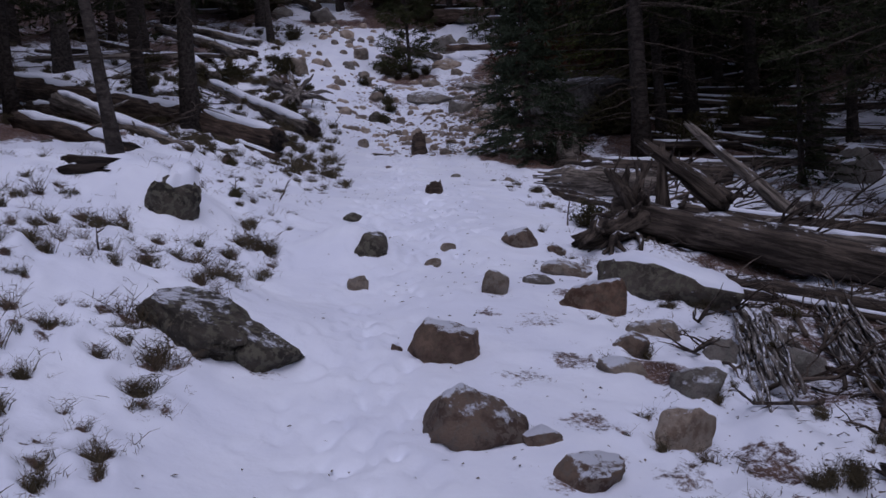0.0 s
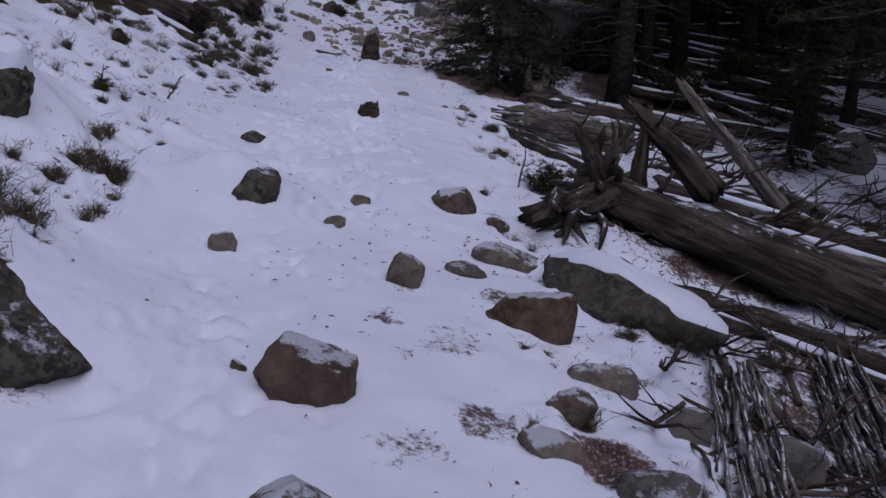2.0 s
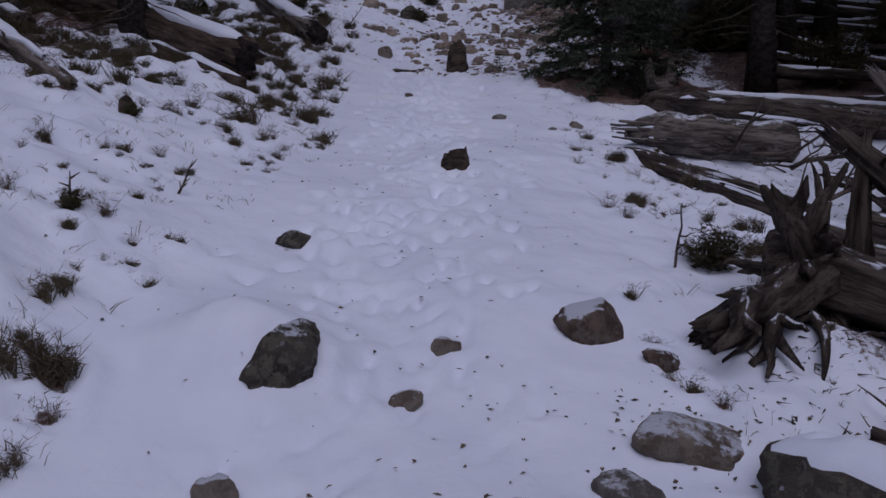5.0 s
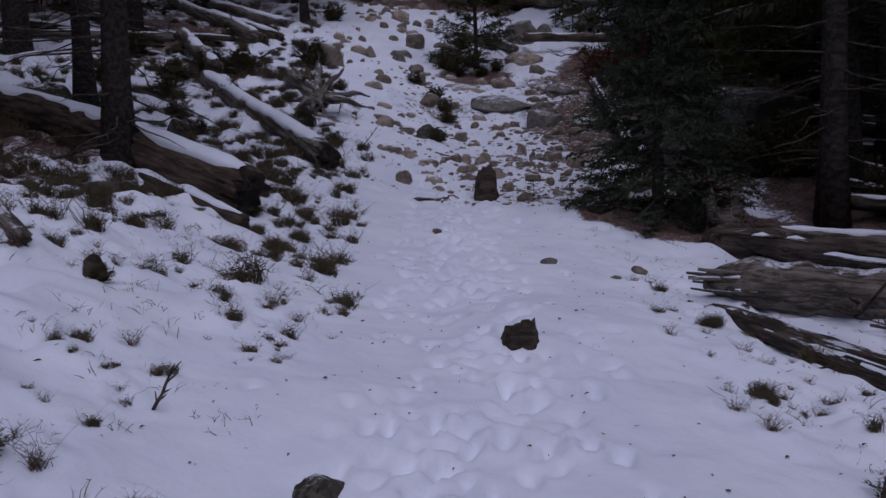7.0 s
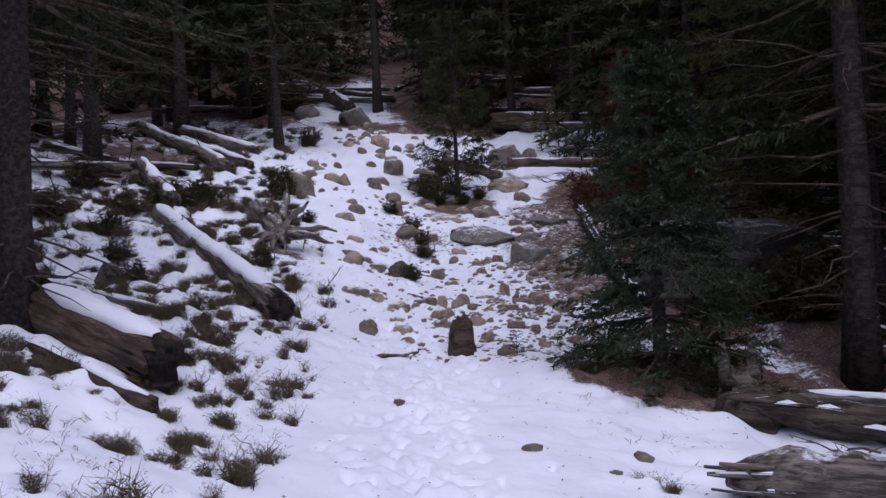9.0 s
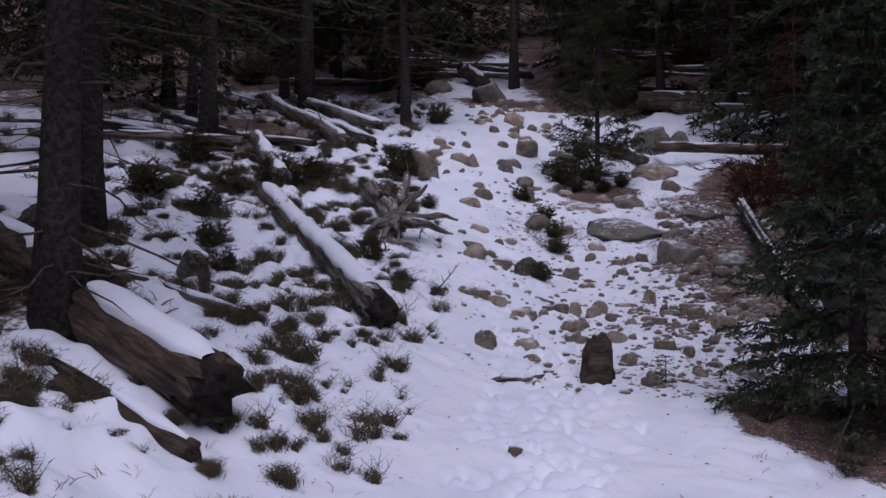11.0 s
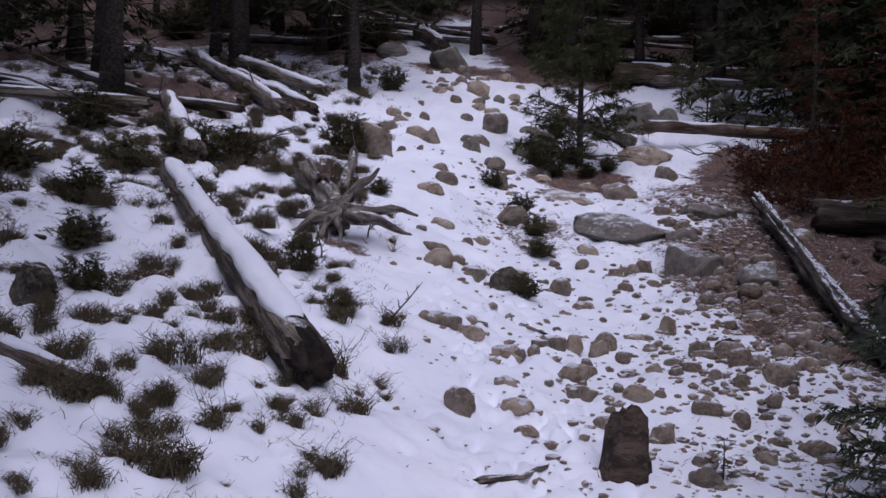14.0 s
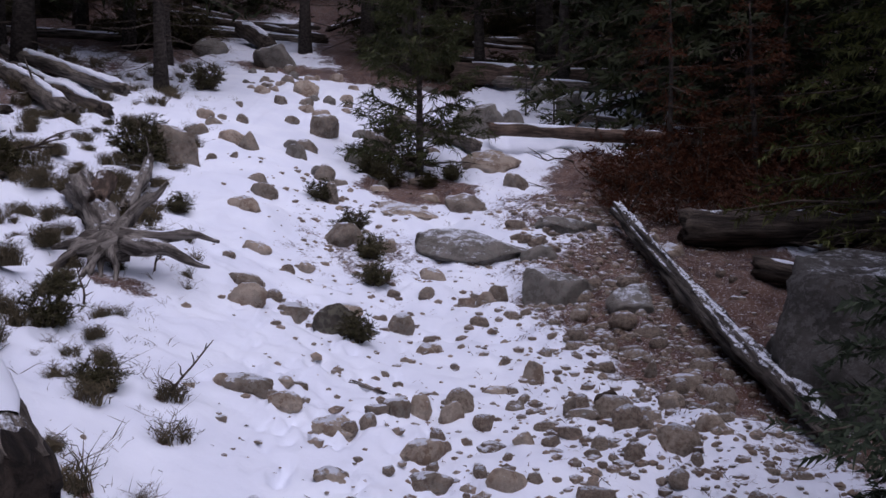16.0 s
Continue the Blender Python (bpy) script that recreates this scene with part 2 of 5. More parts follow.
def relief(x, y):
    """Hummocks, wind ripple and foot marks on top of the land."""
    away = np.clip(np.abs(x - trail_x(y)) - 0.7, 0, 1)
    z = 0.035 * vnoise(x * 1.3, y * 1.1, 1) + 0.012 * vnoise(x * 3.7, y * 3.7, 2) + 0.006 * vnoise(x * 9, y * 9, 3)
    z = z + away * (0.055 * vnoise(x * 2.1, y * 2.1, 4) + 0.04 * vnoise(x * 4.5, y * 4.5, 5) + 0.02 * vnoise(x * 10, y * 10, 6))
    for cx, cy, rr, hh in ((-1.98, 6.44, 0.42, 0.3), (-0.95, 4.85, 0.35, 0.07), (-0.70, 6.44, 0.30, 0.2), (-1.5, 4.95, 0.4, 0.08), (-2.9, 6.2, 0.6, 0.12), (-2.5, 4.6, 0.5, 0.1), (0.0, 9.6, 0.5, 0.05)):
        z = z + hh * np.exp(-((x - cx) ** 2 + (y - cy) ** 2) / rr ** 2)
    bank = np.clip((trail_x(y) - 0.8 - x) / 0.8, 0, 1) * np.clip((y - 9.5) / 1.5, 0, 1)
    z = z + bank * (0.05 * vnoise(x * 3.1, y * 3.1, 11) + 0.03 * vnoise(x * 6.3, y * 6.3, 12))
    far = np.clip((y - 12) / 6, 0, 1) * (0.035 * vnoise(x * 3.6, y * 3.6, 7) + 0.028 * vnoise(x * 7.5, y * 7.5, 8) + 0.012 * vnoise(x * 15, y * 15, 13))
    return z + far


def ground_z(x, y):
    return float(land(x, y) + relief(np.asarray(x, float), np.asarray(y, float)))


def bareness(x, y):
    """0: snow lies whole; 1: none lies. Patches under the root and the torn trunk stand in for shade."""
    blob = lambda cx, cy, rx, ry, k: k * np.exp(-(((x - cx) / rx) ** 2 + ((y - cy) / ry) ** 2) ** 2)
    b = blob(0.8, 18.3, 1.15, 2.0, 0.45) + blob(1.9, 17.2, 1.2, 3.2, 0.55) + blob(-0.6, 20.95, 0.8, 0.65, 0.85)
    b = np.maximum(b, blob(-0.9, 19.0, 1.7, 4.2, 0.31))
    # dark soil by the root plate, also standing in for the trunk's shadow
    b = np.maximum(b, blob(1.9, 7.1, 0.75, 0.5, 0.5))
    b = np.maximum(b, blob(1.55, 13.6, 1.15, 0.85, 1.1))
    b = np.maximum(b, blob(2.2, 20.9, 1.5, 1.9, 0.95))
    b = np.maximum(b, blob(0.6, 20.3, 0.9, 0.9, 0.55))
    b = np.maximum(b, np.clip((x - 1.9 - 0.06 * (y - 12)) / 1.0, 0, 1) * np.clip((y - 12.3) / 1.2, 0, 1) * (0.78 - 0.32 * np.clip((x - 3.8) / 0.8, 0, 1) * np.clip((18.5 - y) / 1.5, 0, 1)))
    b = np.maximum(b, blob(-3.6, 12.6, 0.8, 0.6, 0.7))
    b = np.maximum(b, blob(-4.5, 12.3, 1.7, 2.6, 0.6))
    b = np.maximum(b, np.clip((-x - 3.4) / 1.5, 0, 1) * 0.37)
    b = np.maximum(b, np.clip((-x - 2.3) / 1.0, 0, 1) * np.clip((y - 7.6) / 1.0, 0, 1) * np.clip((14.5 - y) / 1.5, 0, 1) * (0.41 + 0.14 * np.clip((-x - 3.2) / 0.8, 0, 1)))
    b = np.maximum(b, np.clip((y - 26.5) / 3, 0, 1) * (0.85 - 0.65 * np.exp(-((x - trail_x(y)) / 1.2) ** 2) * np.clip((38 - y) / 3, 0, 1)))
    # shade in the hollow below the upturned root, painted as bare soil
    b = np.maximum(b, blob(-2.45, 16.72, 0.3, 0.16, 0.48))
    b = np.maximum(b, np.clip((-x - 4.2) / 1.2, 0, 1) * np.clip((y - 17) / 2, 0, 1) * 0.47)
    b = np.maximum(b, blob(-2.4, 28.2, 2.2, 0.5, 0.7))
    b = np.maximum(b, blob(2.55, 4.5, 1.2, 2.8, 0.585))
    b = np.maximum(b, blob(4.2, 9.8, 1.9, 3.2, 0.5))
    # soil beneath the raised trunk, painted bare to darken its shadow too
    b = np.maximum(b, blob(2.3, 6.95, 0.6, 0.28, 0.75))
    for cx, cy, r, k in ((0.55, 4.5, 0.16, 0.5), (0.8, 3.4, 0.18, 0.5), (1.0, 4.4, 0.2, 0.5), (0.2, 5.2, 0.13, 0.48), (1.2, 3.6, 0.22, 0.52), (0.7, 5.6, 0.16, 0.5), (0.35, 3.3, 0.13, 0.48), (0.3, 4.25, 0.22, 0.47), (0.5, 3.8, 0.2, 0.47), (0.45, 5.05, 0.22, 0.44), (0.25, 4.85, 0.15, 0.38), (-0.3, 4.0, 0.2, 0.38), (-1.0, 18.4, 0.3, 0.4), (-1.3, 17.2, 0.3, 0.45)):
        b = np.maximum(b, blob(cx, cy, r, r, k))
    return b + 0.16 * vnoise(x * 0.9, y * 0.9, 9)


rng = random.Random(77)
GROWTH = []
while len(GROWTH) < 960:
    left = rng.random() < 0.84
    y = rng.uniform(2.2, 5.4) if len(GROWTH) < 330 else (rng.uniform(5.0, 9.8) if len(GROWTH) < 580 else rng.uniform(8.8, 19.0))
    edge = float(trail_x(y))
    if left:
        x = edge - (0.62 if y > 9 else 0.72) - abs(rng.gauss(0, 1.15 if y < 9 else 1.6))
    else:
        x = edge + 1.1 + abs(rng.gauss(0, 0.6))
    if (not left and y > 11.5) or (-2.4 < x < -1.5 and 5.9 < y < 6.9):
        continue
    if vnoise(np.array(x * 1.7), np.array(y * 1.7), 21) < (-0.12 if y > 5.4 else -0.3) + 0.3 * (rng.random() - 0.5):
        continue
    GROWTH.append((x, y, rng.uniform(0.35, 1.05) * rng.choice((1.0, 1.0, 1.4)) * (0.7 if not left or 6.2 < y < 9.5 else 1), left))
# meltwater rims and soil showing at the foot of stones
RIMS = ((0.80, 5.24, 0.24), (0.03, 3.62, 0.2), (-0.08, 4.46, 0.15), (-1.2, 4.2, 0.26), (-0.9, 4.24, 0.18), (0.25, 5.52, 0.1), (0.92, 3.68, 0.18), (1.06, 4.9, 0.2), (0.87, 4.58, 0.16),
        (1.1, 4.15, 0.18), (1.3, 5.5, 0.24), (1.6, 5.3, 0.2), (0.5, 6.84, 0.13), (-0.5, 6.25, 0.12), (0.6, 4.75, 0.12), (0.35, 4.35, 0.1), (0.6, 3.5, 0.1), (-0.12, 9.1, 0.1), (-0.78, 7.5, 0.09))


def spotted(b, z):
    """Thins the snow, and sinks it a little, round each plant and stone foot."""
    spots_of = [(x, y, 0.058 * q, 0.60, 0.014) for x, y, q, _ in GROWTH] + [(x, y, r, 0.42, 0.012) for x, y, r in RIMS]
    for cx, cy, r, k, sink in spots_of:
        i0, i1 = np.searchsorted(GX, (cx - 3 * r, cx + 3 * r))
        j0, j1 = np.searchsorted(GY, (cy - 3 * r, cy + 3 * r))
        if i1 <= i0 or j1 <= j0:
            continue
        q = ((X[j0:j1, i0:i1] - cx) ** 2 + (Y[j0:j1, i0:i1] - cy) ** 2) / r ** 2
        b[j0:j1, i0:i1] = np.maximum(b[j0:j1, i0:i1], k * np.exp(-q))
        z[j0:j1, i0:i1] += -sink * np.exp(-q) + sink * 0.9 * np.exp(-(np.sqrt(q) - 2.0) ** 2 / 0.4)


def spaced(lo, a, b, hi, step, grow):
    mid = list(np.arange(a, b, step))
    out, d, v = [], step, b
    while v < hi:
        out.append(v)
        d *= grow
        v += d
    out.append(hi)
    back, d, v = [], step, a
    while v > lo:
        d *= grow
        v -= d
        back.append(max(v, lo))
    return np.array(back[::-1] + mid + out)


GX = spaced(-90, -2.9, 2.6, 90, 0.024, 1.045)
GY = spaced(-40, 2.2, 18.5, 130, 0.028, 1.05)
X, Y = np.meshgrid(GX, GY)
Z = land(X, Y) + relief(X, Y)
for px, py, turn, ln, wd, dp in PRINTS:
    i0, i1 = np.searchsorted(GX, (px - 0.3, px + 0.3))
    j0, j1 = np.searchsorted(GY, (py - 0.3, py + 0.3))
    if i1 <= i0 or j1 <= j0:
        continue
    dx, dy = X[j0:j1, i0:i1] - px, Y[j0:j1, i0:i1] - py
    u, w = dx * math.cos(turn) - dy * math.sin(turn), dx * math.sin(turn) + dy * math.cos(turn)
    q = (u / wd) ** 2 + (w / ln) ** 2
    Z[j0:j1, i0:i1] += -dp * np.exp(-q ** 3) + dp * 0.28 * np.exp(-((np.sqrt(q) - 1.5) / 0.45) ** 2)
BARE = bareness(X, Y)
spotted(BARE, Z)
nx, ny = len(GX), len(GY)
idx = np.arange(nx * ny).reshape(ny, nx)
quads = np.stack([idx[:-1, :-1], idx[:-1, 1:], idx[1:, 1:], idx[1:, :-1]], -1).reshape(-1, 4)
gm = bpy.data.meshes.new("ground")
gm.from_pydata(np.stack([X, Y, Z], -1).reshape(-1, 3).tolist(), [], quads.tolist())
gm.attributes.new("bare", 'FLOAT', 'POINT').data.foreach_set("value", BARE.astype(np.float32).ravel())
gm.polygons.foreach_set("use_smooth", [True] * len(gm.polygons))
gm.materials.append(M_GROUND)
tagged(new("ground", gm), "trampled snow over a climbing forest trail and its banks", "ground", kind="structure")

# ---- builders ----


def mesh_of(name, bm, mat, smooth=True):
    me = bpy.data.meshes.new(name)
    if smooth:
        bmesh.ops.recalc_face_normals(bm, faces=bm.faces)
    bm.to_mesh(me)
    bm.free()
    if smooth:
        me.polygons.foreach_set("use_smooth", [True] * len(me.polygons))
    me.materials.append(mat)
    return me


def part(name, bm, mat, parent, label="", smooth=True):
    ob = new(name, mesh_of(name, bm, mat, smooth))
    ob.parent = parent
    if label:
        tagged(ob, label)
    return ob


def tube(bm, pts, radii, segs=8, wobble=0.0, seed=0.0, ridges=0.0, cap=True):
    """A bent, tapering tube through pts; wobble and ridges make its skin uneven."""
    rings, n = [], len(pts)
    for i, p in enumerate(pts):
        t = (V(pts[min(i + 1, n - 1)]) - V(pts[max(i - 1, 0)])).normalized()
        a = t.cross(V((0.31, 0.17, 0.93)))
        if a.length < 0.05:
            a = t.cross(V((1, 0, 0)))
        a.normalize()
        b = a.cross(t)
        ring = []
        for k in range(segs):
            an = 2 * math.pi * k / segs
            d = a * math.cos(an) + b * math.sin(an)
            r = radii[i]
            if wobble:
                r *= 1 + wobble * noise.noise(V(p) * (0.55 / max(radii[0], 0.02)) + d * 1.3 + V((seed, 0, 0)))
            if ridges:
                r *= 1 + ridges * noise.noise(d * 3.4 + V((seed * 3, i * 0.09, 0)))
            ring.append(bm.verts.new(V(p) + d * r))
        rings.append(ring)
    for r0, r1 in zip(rings, rings[1:]):
        for k in range(segs):
            bm.faces.new((r0[k], r0[(k + 1) % segs], r1[(k + 1) % segs], r1[k]))
    if cap:
        for ring, end, way in ((rings[0], 0, -1), (rings[-1], -1, 1)):
            c = bm.verts.new(V(pts[end]) - (V(pts[end]) - V(pts[1 if end == 0 else -2])).normalized() * radii[end] * 0.25)
            for k in range(segs):
                f = (ring[k], ring[(k + 1) % segs], c)
                bm.faces.new(f if way > 0 else f[::-1])


def bent(a, b, n, sag, r):
    """n points from a to b, with random sideways bends."""
    a, b = V(a), V(b)
    o = V((r.uniform(0, 50), r.uniform(0, 50), 0))
    out = []
    for i in range(n):
        t = i / (n - 1)
        w = V((noise.noise(o + V((t * 2, 0, 0))), noise.noise(o + V((t * 2, 7, 0))), noise.noise(o + V((t * 2, 0, 9)))))
        out.append(a.lerp(b, t) + w * sag * math.sin(math.pi * min(1, t * 1.2) * 0.8))
    return out


def snow_cap(src, limit, thick, up=V((0, 0, 1)), keep=None):
    """The upper faces of a bmesh, lifted by a soft layer that thins towards a ragged edge."""
    bm = src.copy()
    bmesh.ops.recalc_face_normals(bm, faces=bm.faces)
    bm.normal_update()
    flat = {v: v.normal.dot(up) for v in bm.verts}
    drop = []
    for f in bm.faces:
        c = f.calc_center_median()
        if f.normal.dot(up) < limit + 0.2 * noise.noise(c * 5) or (keep and not keep(c)):
            drop.append(f)
    bmesh.ops.delete(bm, geom=drop, context='FACES')
    edge = {v for e in bm.edges if len(e.link_faces) == 1 for v in e.verts}
    for v in bm.verts:
        k = min(1.0, max(0.0, (flat[v] - limit + 0.1) / max(0.15, 1 - limit)))
        v.co += up * (-0.006 if v in edge else 0.004 + thick * math.sqrt(k) * (0.8 + 0.4 * noise.noise(v.co * 5)))
    return bm


def rock_bmesh(seed, w, d, h, detail=3, facets=6, rough=0.22, slope=0.0, keen=0.86):
    """A broken stone: a lump cut by planes, chipped along its edges."""
    r = random.Random(seed)
    bm = bmesh.new()
    bmesh.ops.create_icosphere(bm, subdivisions=detail, radius=1)
    o = V((r.uniform(0, 90), r.uniform(0, 90), r.uniform(0, 90)))
    cuts = [(V((r.gauss(0, 0.35), r.gauss(0, 0.35), 1)).normalized(), r.uniform(0.6, 0.8))]
    for _ in range(facets):
        n = V((r.gauss(0, 1), r.gauss(0, 1), r.gauss(0.2, 0.55))).normalized()
        cuts.append((n, r.uniform(0.52, 0.9)))
    for v in bm.verts:
        p = v.co.normalized()
        p = p * (1 + rough * noise.noise(p * 1.1 + o) + rough * 0.4 * noise.noise(p * 2.6 + o))
        for n, c in cuts:
            k = p.dot(n) - c
            if k > 0:
                p = p - n * k * keen
        v.co = p * (1.03 + 0.05 * noise.noise(p * 3.2 + o) + 0.04 * noise.noise(p * 7 + o) + 0.03 * noise.noise(p * 15 + o) - 0.07 * max(0.0, 0.25 - abs(noise.noise(p * 2.3 + o * 2))) * 4 * 0.5)
    lo = [min(v.co[i] for v in bm.verts) for i in range(3)]
    hi = [max(v.co[i] for v in bm.verts) for i in range(3)]
    for v in bm.verts:
        u = [(v.co[i] - lo[i]) / (hi[i] - lo[i]) for i in range(3)]
        girth = 1.0 if u[2] > 0.5 else 1 / max(0.82, math.sqrt(max(0.0, 1 - (1 - 2 * u[2]) ** 2)))
        v.co = V(((u[0] - 0.5) * w * 1.06 * girth, (u[1] - 0.5) * d * 1.06 * girth, u[2] * h * 2.0 - h))
        if slope and v.co.z > 0:
            v.co.z *= max(0.1, 1 - slope * (2 * u[0] - 1))
    return bm


def rock(x, y, w, h, mat, label, seed, d=None, turn=0.0, cap=0.0, name="rock", group="stones of the trail", detail=4, lift=0.0, facets=6, limit=0.75, slope=0.0, keen=0.86):
    bm = rock_bmesh(seed, w, d or w * 0.75, h, detail, facets, slope=slope, keen=keen)
    z = ground_z(x, y) + lift
    e = 0.15
    up = V((float(land(x - e, y) - land(x + e, y)) / (2 * e), float(land(x, y - e) - land(x, y + e)) / (2 * e), 1)).normalized()
    m = Matrix.Translation((x, y, z)) @ V((0, 0, 1)).rotation_difference(up).to_matrix().to_4x4() @ pose(0, 0, 0, 0, 0, turn)
    snowy = snow_cap(bm, limit, cap) if cap else None
    ob = new(name, mesh_of(name, bm, mat))
    ob.matrix_world = m
    tagged(ob, label, "boulder" if name == "boulder" else "rock", group)
    if snowy:
        part("snow_cover", snowy, M_SNOW, ob, "white snow lying on top")
    return ob


def snow_strip(pts, rad, thick, reach, seed, r, whole=False):
    """Snow lying along the top of a log: uneven, ragged at both edges, with gaps."""
    pieces, m, prev = [], 13, None
    n = len(pts)
    i0, i1 = r.randrange(0, max(1, n // 9)), n - 1 - r.randrange(1, max(2, n // 10))
    for i in range(i0, i1 + 1):
        end = min(1.0, (i - i0 + 0.3) / 3, (i1 - i + 0.3) / 3)
        full = 0.62 + 1.1 * noise.noise(V((i * 0.12, seed * 1.7, 0)))
        full = 1.0 if whole else full
        if full < 0.22:
            prev = None
            continue
        full = min(1.0, full)
        rag = 0.3 if whole else 1.0
        lo, hi = [reach * full * (0.95 + rag * 0.5 * noise.noise(V((i * 0.23, seed * 2.3, q))) + rag * 0.28 * noise.noise(V((i * 0.55, seed * 2.9, q)))) * (0.5 + 0.5 * end) for q in (5, 9)]
        if prev is None:
            pieces.append(bmesh.new())
        bm, ring = pieces[-1], []
        for k in range(m):
            u = 2 * k / (m - 1) - 1
            an = u * max(0.12, hi if u > 0 else lo)
            bulge = thick * (1 - u * u) ** 0.6 * end * (0.45 + 0.35 * full + (0.2 if whole else 0.5) * noise.noise(V((i * 0.28, k * 0.5, seed))) + 0.2 * noise.noise(V((i * 0.9, k * 0.9, seed))))
            d = rad[i] * (0.93 if k in (0, m - 1) else 1.03) + max(0.0, bulge)
            ring.append(bm.verts.new(V(pts[i]) + V((0, math.sin(an), math.cos(an))) * d))
        if prev:
            for k in range(m - 1):
                bm.faces.new((prev[k], prev[k + 1], ring[k + 1], ring[k]))
        prev = ring
    return pieces


def broken_end(ob, length, radius, mat, seed):
    """Dark splintered wood at the far end of a log."""
    bm = bmesh.new()
    pts = [(length + (i - 5) * 0.035, 0, 0) for i in range(8)]
    tube(bm, pts, [radius * q for q in (0.95, 1.0, 1.02, 1.02, 1.02, 0.98, 0.9, 0.6)], 22, 0.12, seed, 0.3)
    for v in bm.verts:
        if v.co.x > length - 0.02:
            v.co.x += 0.10 * noise.noise(V((seed, v.co.y * 16, v.co.z * 16)))
        elif v.co.x < length - 0.13:
            v.co.x += 0.12 * noise.noise(V((seed + 9, v.co.y * 13, v.co.z * 13)))
    part("broken_end", bm, mat, ob, "dark rotten splintered end")


def log(a, b, r0, r1, mat, label, seed, cap=0.0, name="fallen_log", stubs=0, bend=0.05, raised=True, segs=24, ridges=0.3, limit=0.45, whole=False):
    """A fallen trunk from a to b. With raised, a and b are on its underside."""
    r = random.Random(seed)
    a, b = V(a), V(b)
    if raised:
        a, b = a + V((0, 0, r0 * 0.85)), b + V((0, 0, r1 * 0.85))
    way = b - a
    ln = way.length
    x = way.normalized()
    yv = V((0, 0, 1)).cross(x).normalized()
    m = Matrix((x, yv, x.cross(yv))).transposed().to_4x4()
    m.translation = a
    n = max(6, int(ln / 0.06))
    pts = bent((0, 0, 0), (ln, 0, 0), n, bend * ln * 0.3, r)
    rad = [r0 + (r1 - r0) * i / (n - 1) for i in range(n)]
    bm = bmesh.new()
    tube(bm, pts, rad, segs, 0.1 if cap else 0.22, r.uniform(0, 60), ridges * (0.5 if cap else 1))
    for v in bm.verts:
        if v.co.x < 0.04 or v.co.x > ln - 0.04:
            v.co.x += r.uniform(-0.07, 0.05)
    snowy = snow_strip(pts, rad, cap * 0.75, 1.35 - limit, seed, r, whole) if cap else None
    ob = new(name, mesh_of(name, bm, mat))
    ob.matrix_world = m
    tagged(ob, label, "log", "fallen logs")
    for piece in snowy or ():
        if len(piece.faces):
            part("snow_cover", piece, M_SNOW, ob, "strip of white snow")
    for _ in range(stubs):
        i = r.randrange(2, n - 2)
        an = r.uniform(-2.0, 2.0)
        d = V((r.uniform(-0.2, 0.6), math.sin(an), math.cos(an)))
        tip = V(pts[i]) + d * r.uniform(0.12, 0.45)
        sb = bmesh.new()
        rr = rad[i] * r.uniform(0.12, 0.22)
        tube(sb, bent(pts[i], tip, 5, 0.03, r), [rr, rr * 0.9, rr * 0.8, rr * 0.6, rr * 0.25], 6, 0.2)
        part("branch_stub", sb, mat, ob)
    return ob


def on(x, y, up=0.0):
    return (x, y, ground_z(x, y) + up)


def blades(bm, base, count, height, spread, r, width=0.004, curl=0.5, twigs=2):
    """Fine bent stalks that fan out from one root, with short side twigs."""
    def sliver(a, b, c, w):
        way = (c - a)
        e = way.cross(V((r.uniform(-1, 1), r.uniform(-1, 1), 0.3)))
        e = e.normalized() * w if e.length > 1e-6 else V((w, 0, 0))
        q = [bm.verts.new(v) for v in (a - e, a + e, b + e * 0.75, b - e * 0.75, c)]
        bm.faces.new((q[0], q[1], q[2], q[3]))
        bm.faces.new((q[3], q[2], q[4]))
    for _ in range(count):
        an = r.uniform(0, 2 * math.pi)
        o = V(base) + V((r.gauss(0, spread * 0.4), r.gauss(0, spread * 0.4), -0.01))
        lean = V((math.cos(an), math.sin(an), 0)) * r.uniform(0.15, 1.0) * curl
        h = height * r.uniform(0.4, 1.05)
        w = width * r.uniform(0.5, 1.1)
        p1 = o + V((r.gauss(0, 0.07), r.gauss(0, 0.07), 0.5)) * h + lean * h * 0.45
        p2 = o + V((r.gauss(0, 0.12), r.gauss(0, 0.12), r.uniform(0.6, 0.95))) * h + lean * h * 1.05
        sliver(o, p1, p2, w)
        for _ in range(twigs):
            a = p1.lerp(p2, r.uniform(-0.6, 0.8))
            d = V((r.gauss(0, 1), r.gauss(0, 1), r.uniform(0.1, 1.1))).normalized() * h * r.uniform(0.15, 0.38)
            sliver(a, a + d * 0.5, a + d, w * 0.75)


def needles(bm, a, b, count, length, r, width=0.006, droop=0.0):
    """Flat needle sprays set along a twig from a to b."""
    a, b = V(a), V(b)
    way = (b - a).normalized()
    s = way.cross(V((0, 0, 1)))
    s = s.normalized() if s.length > 0.01 else V((1, 0, 0))
    for i in range(count):
        t = (i + r.random()) / count
        o = a.lerp(b, t)
        an = r.uniform(0, 2 * math.pi)
        d = (way * r.uniform(0.5, 1.1) + s * math.cos(an) + way.cross(s) * math.sin(an) * 0.8 - V((0, 0, droop))).normalized()
        e = d.cross(V((r.random(), r.random(), r.random()))).normalized() * width
        ln = length * r.uniform(0.6, 1.2)
        bm.faces.new([bm.verts.new(v) for v in (o - e, o + e, o + d * ln)])


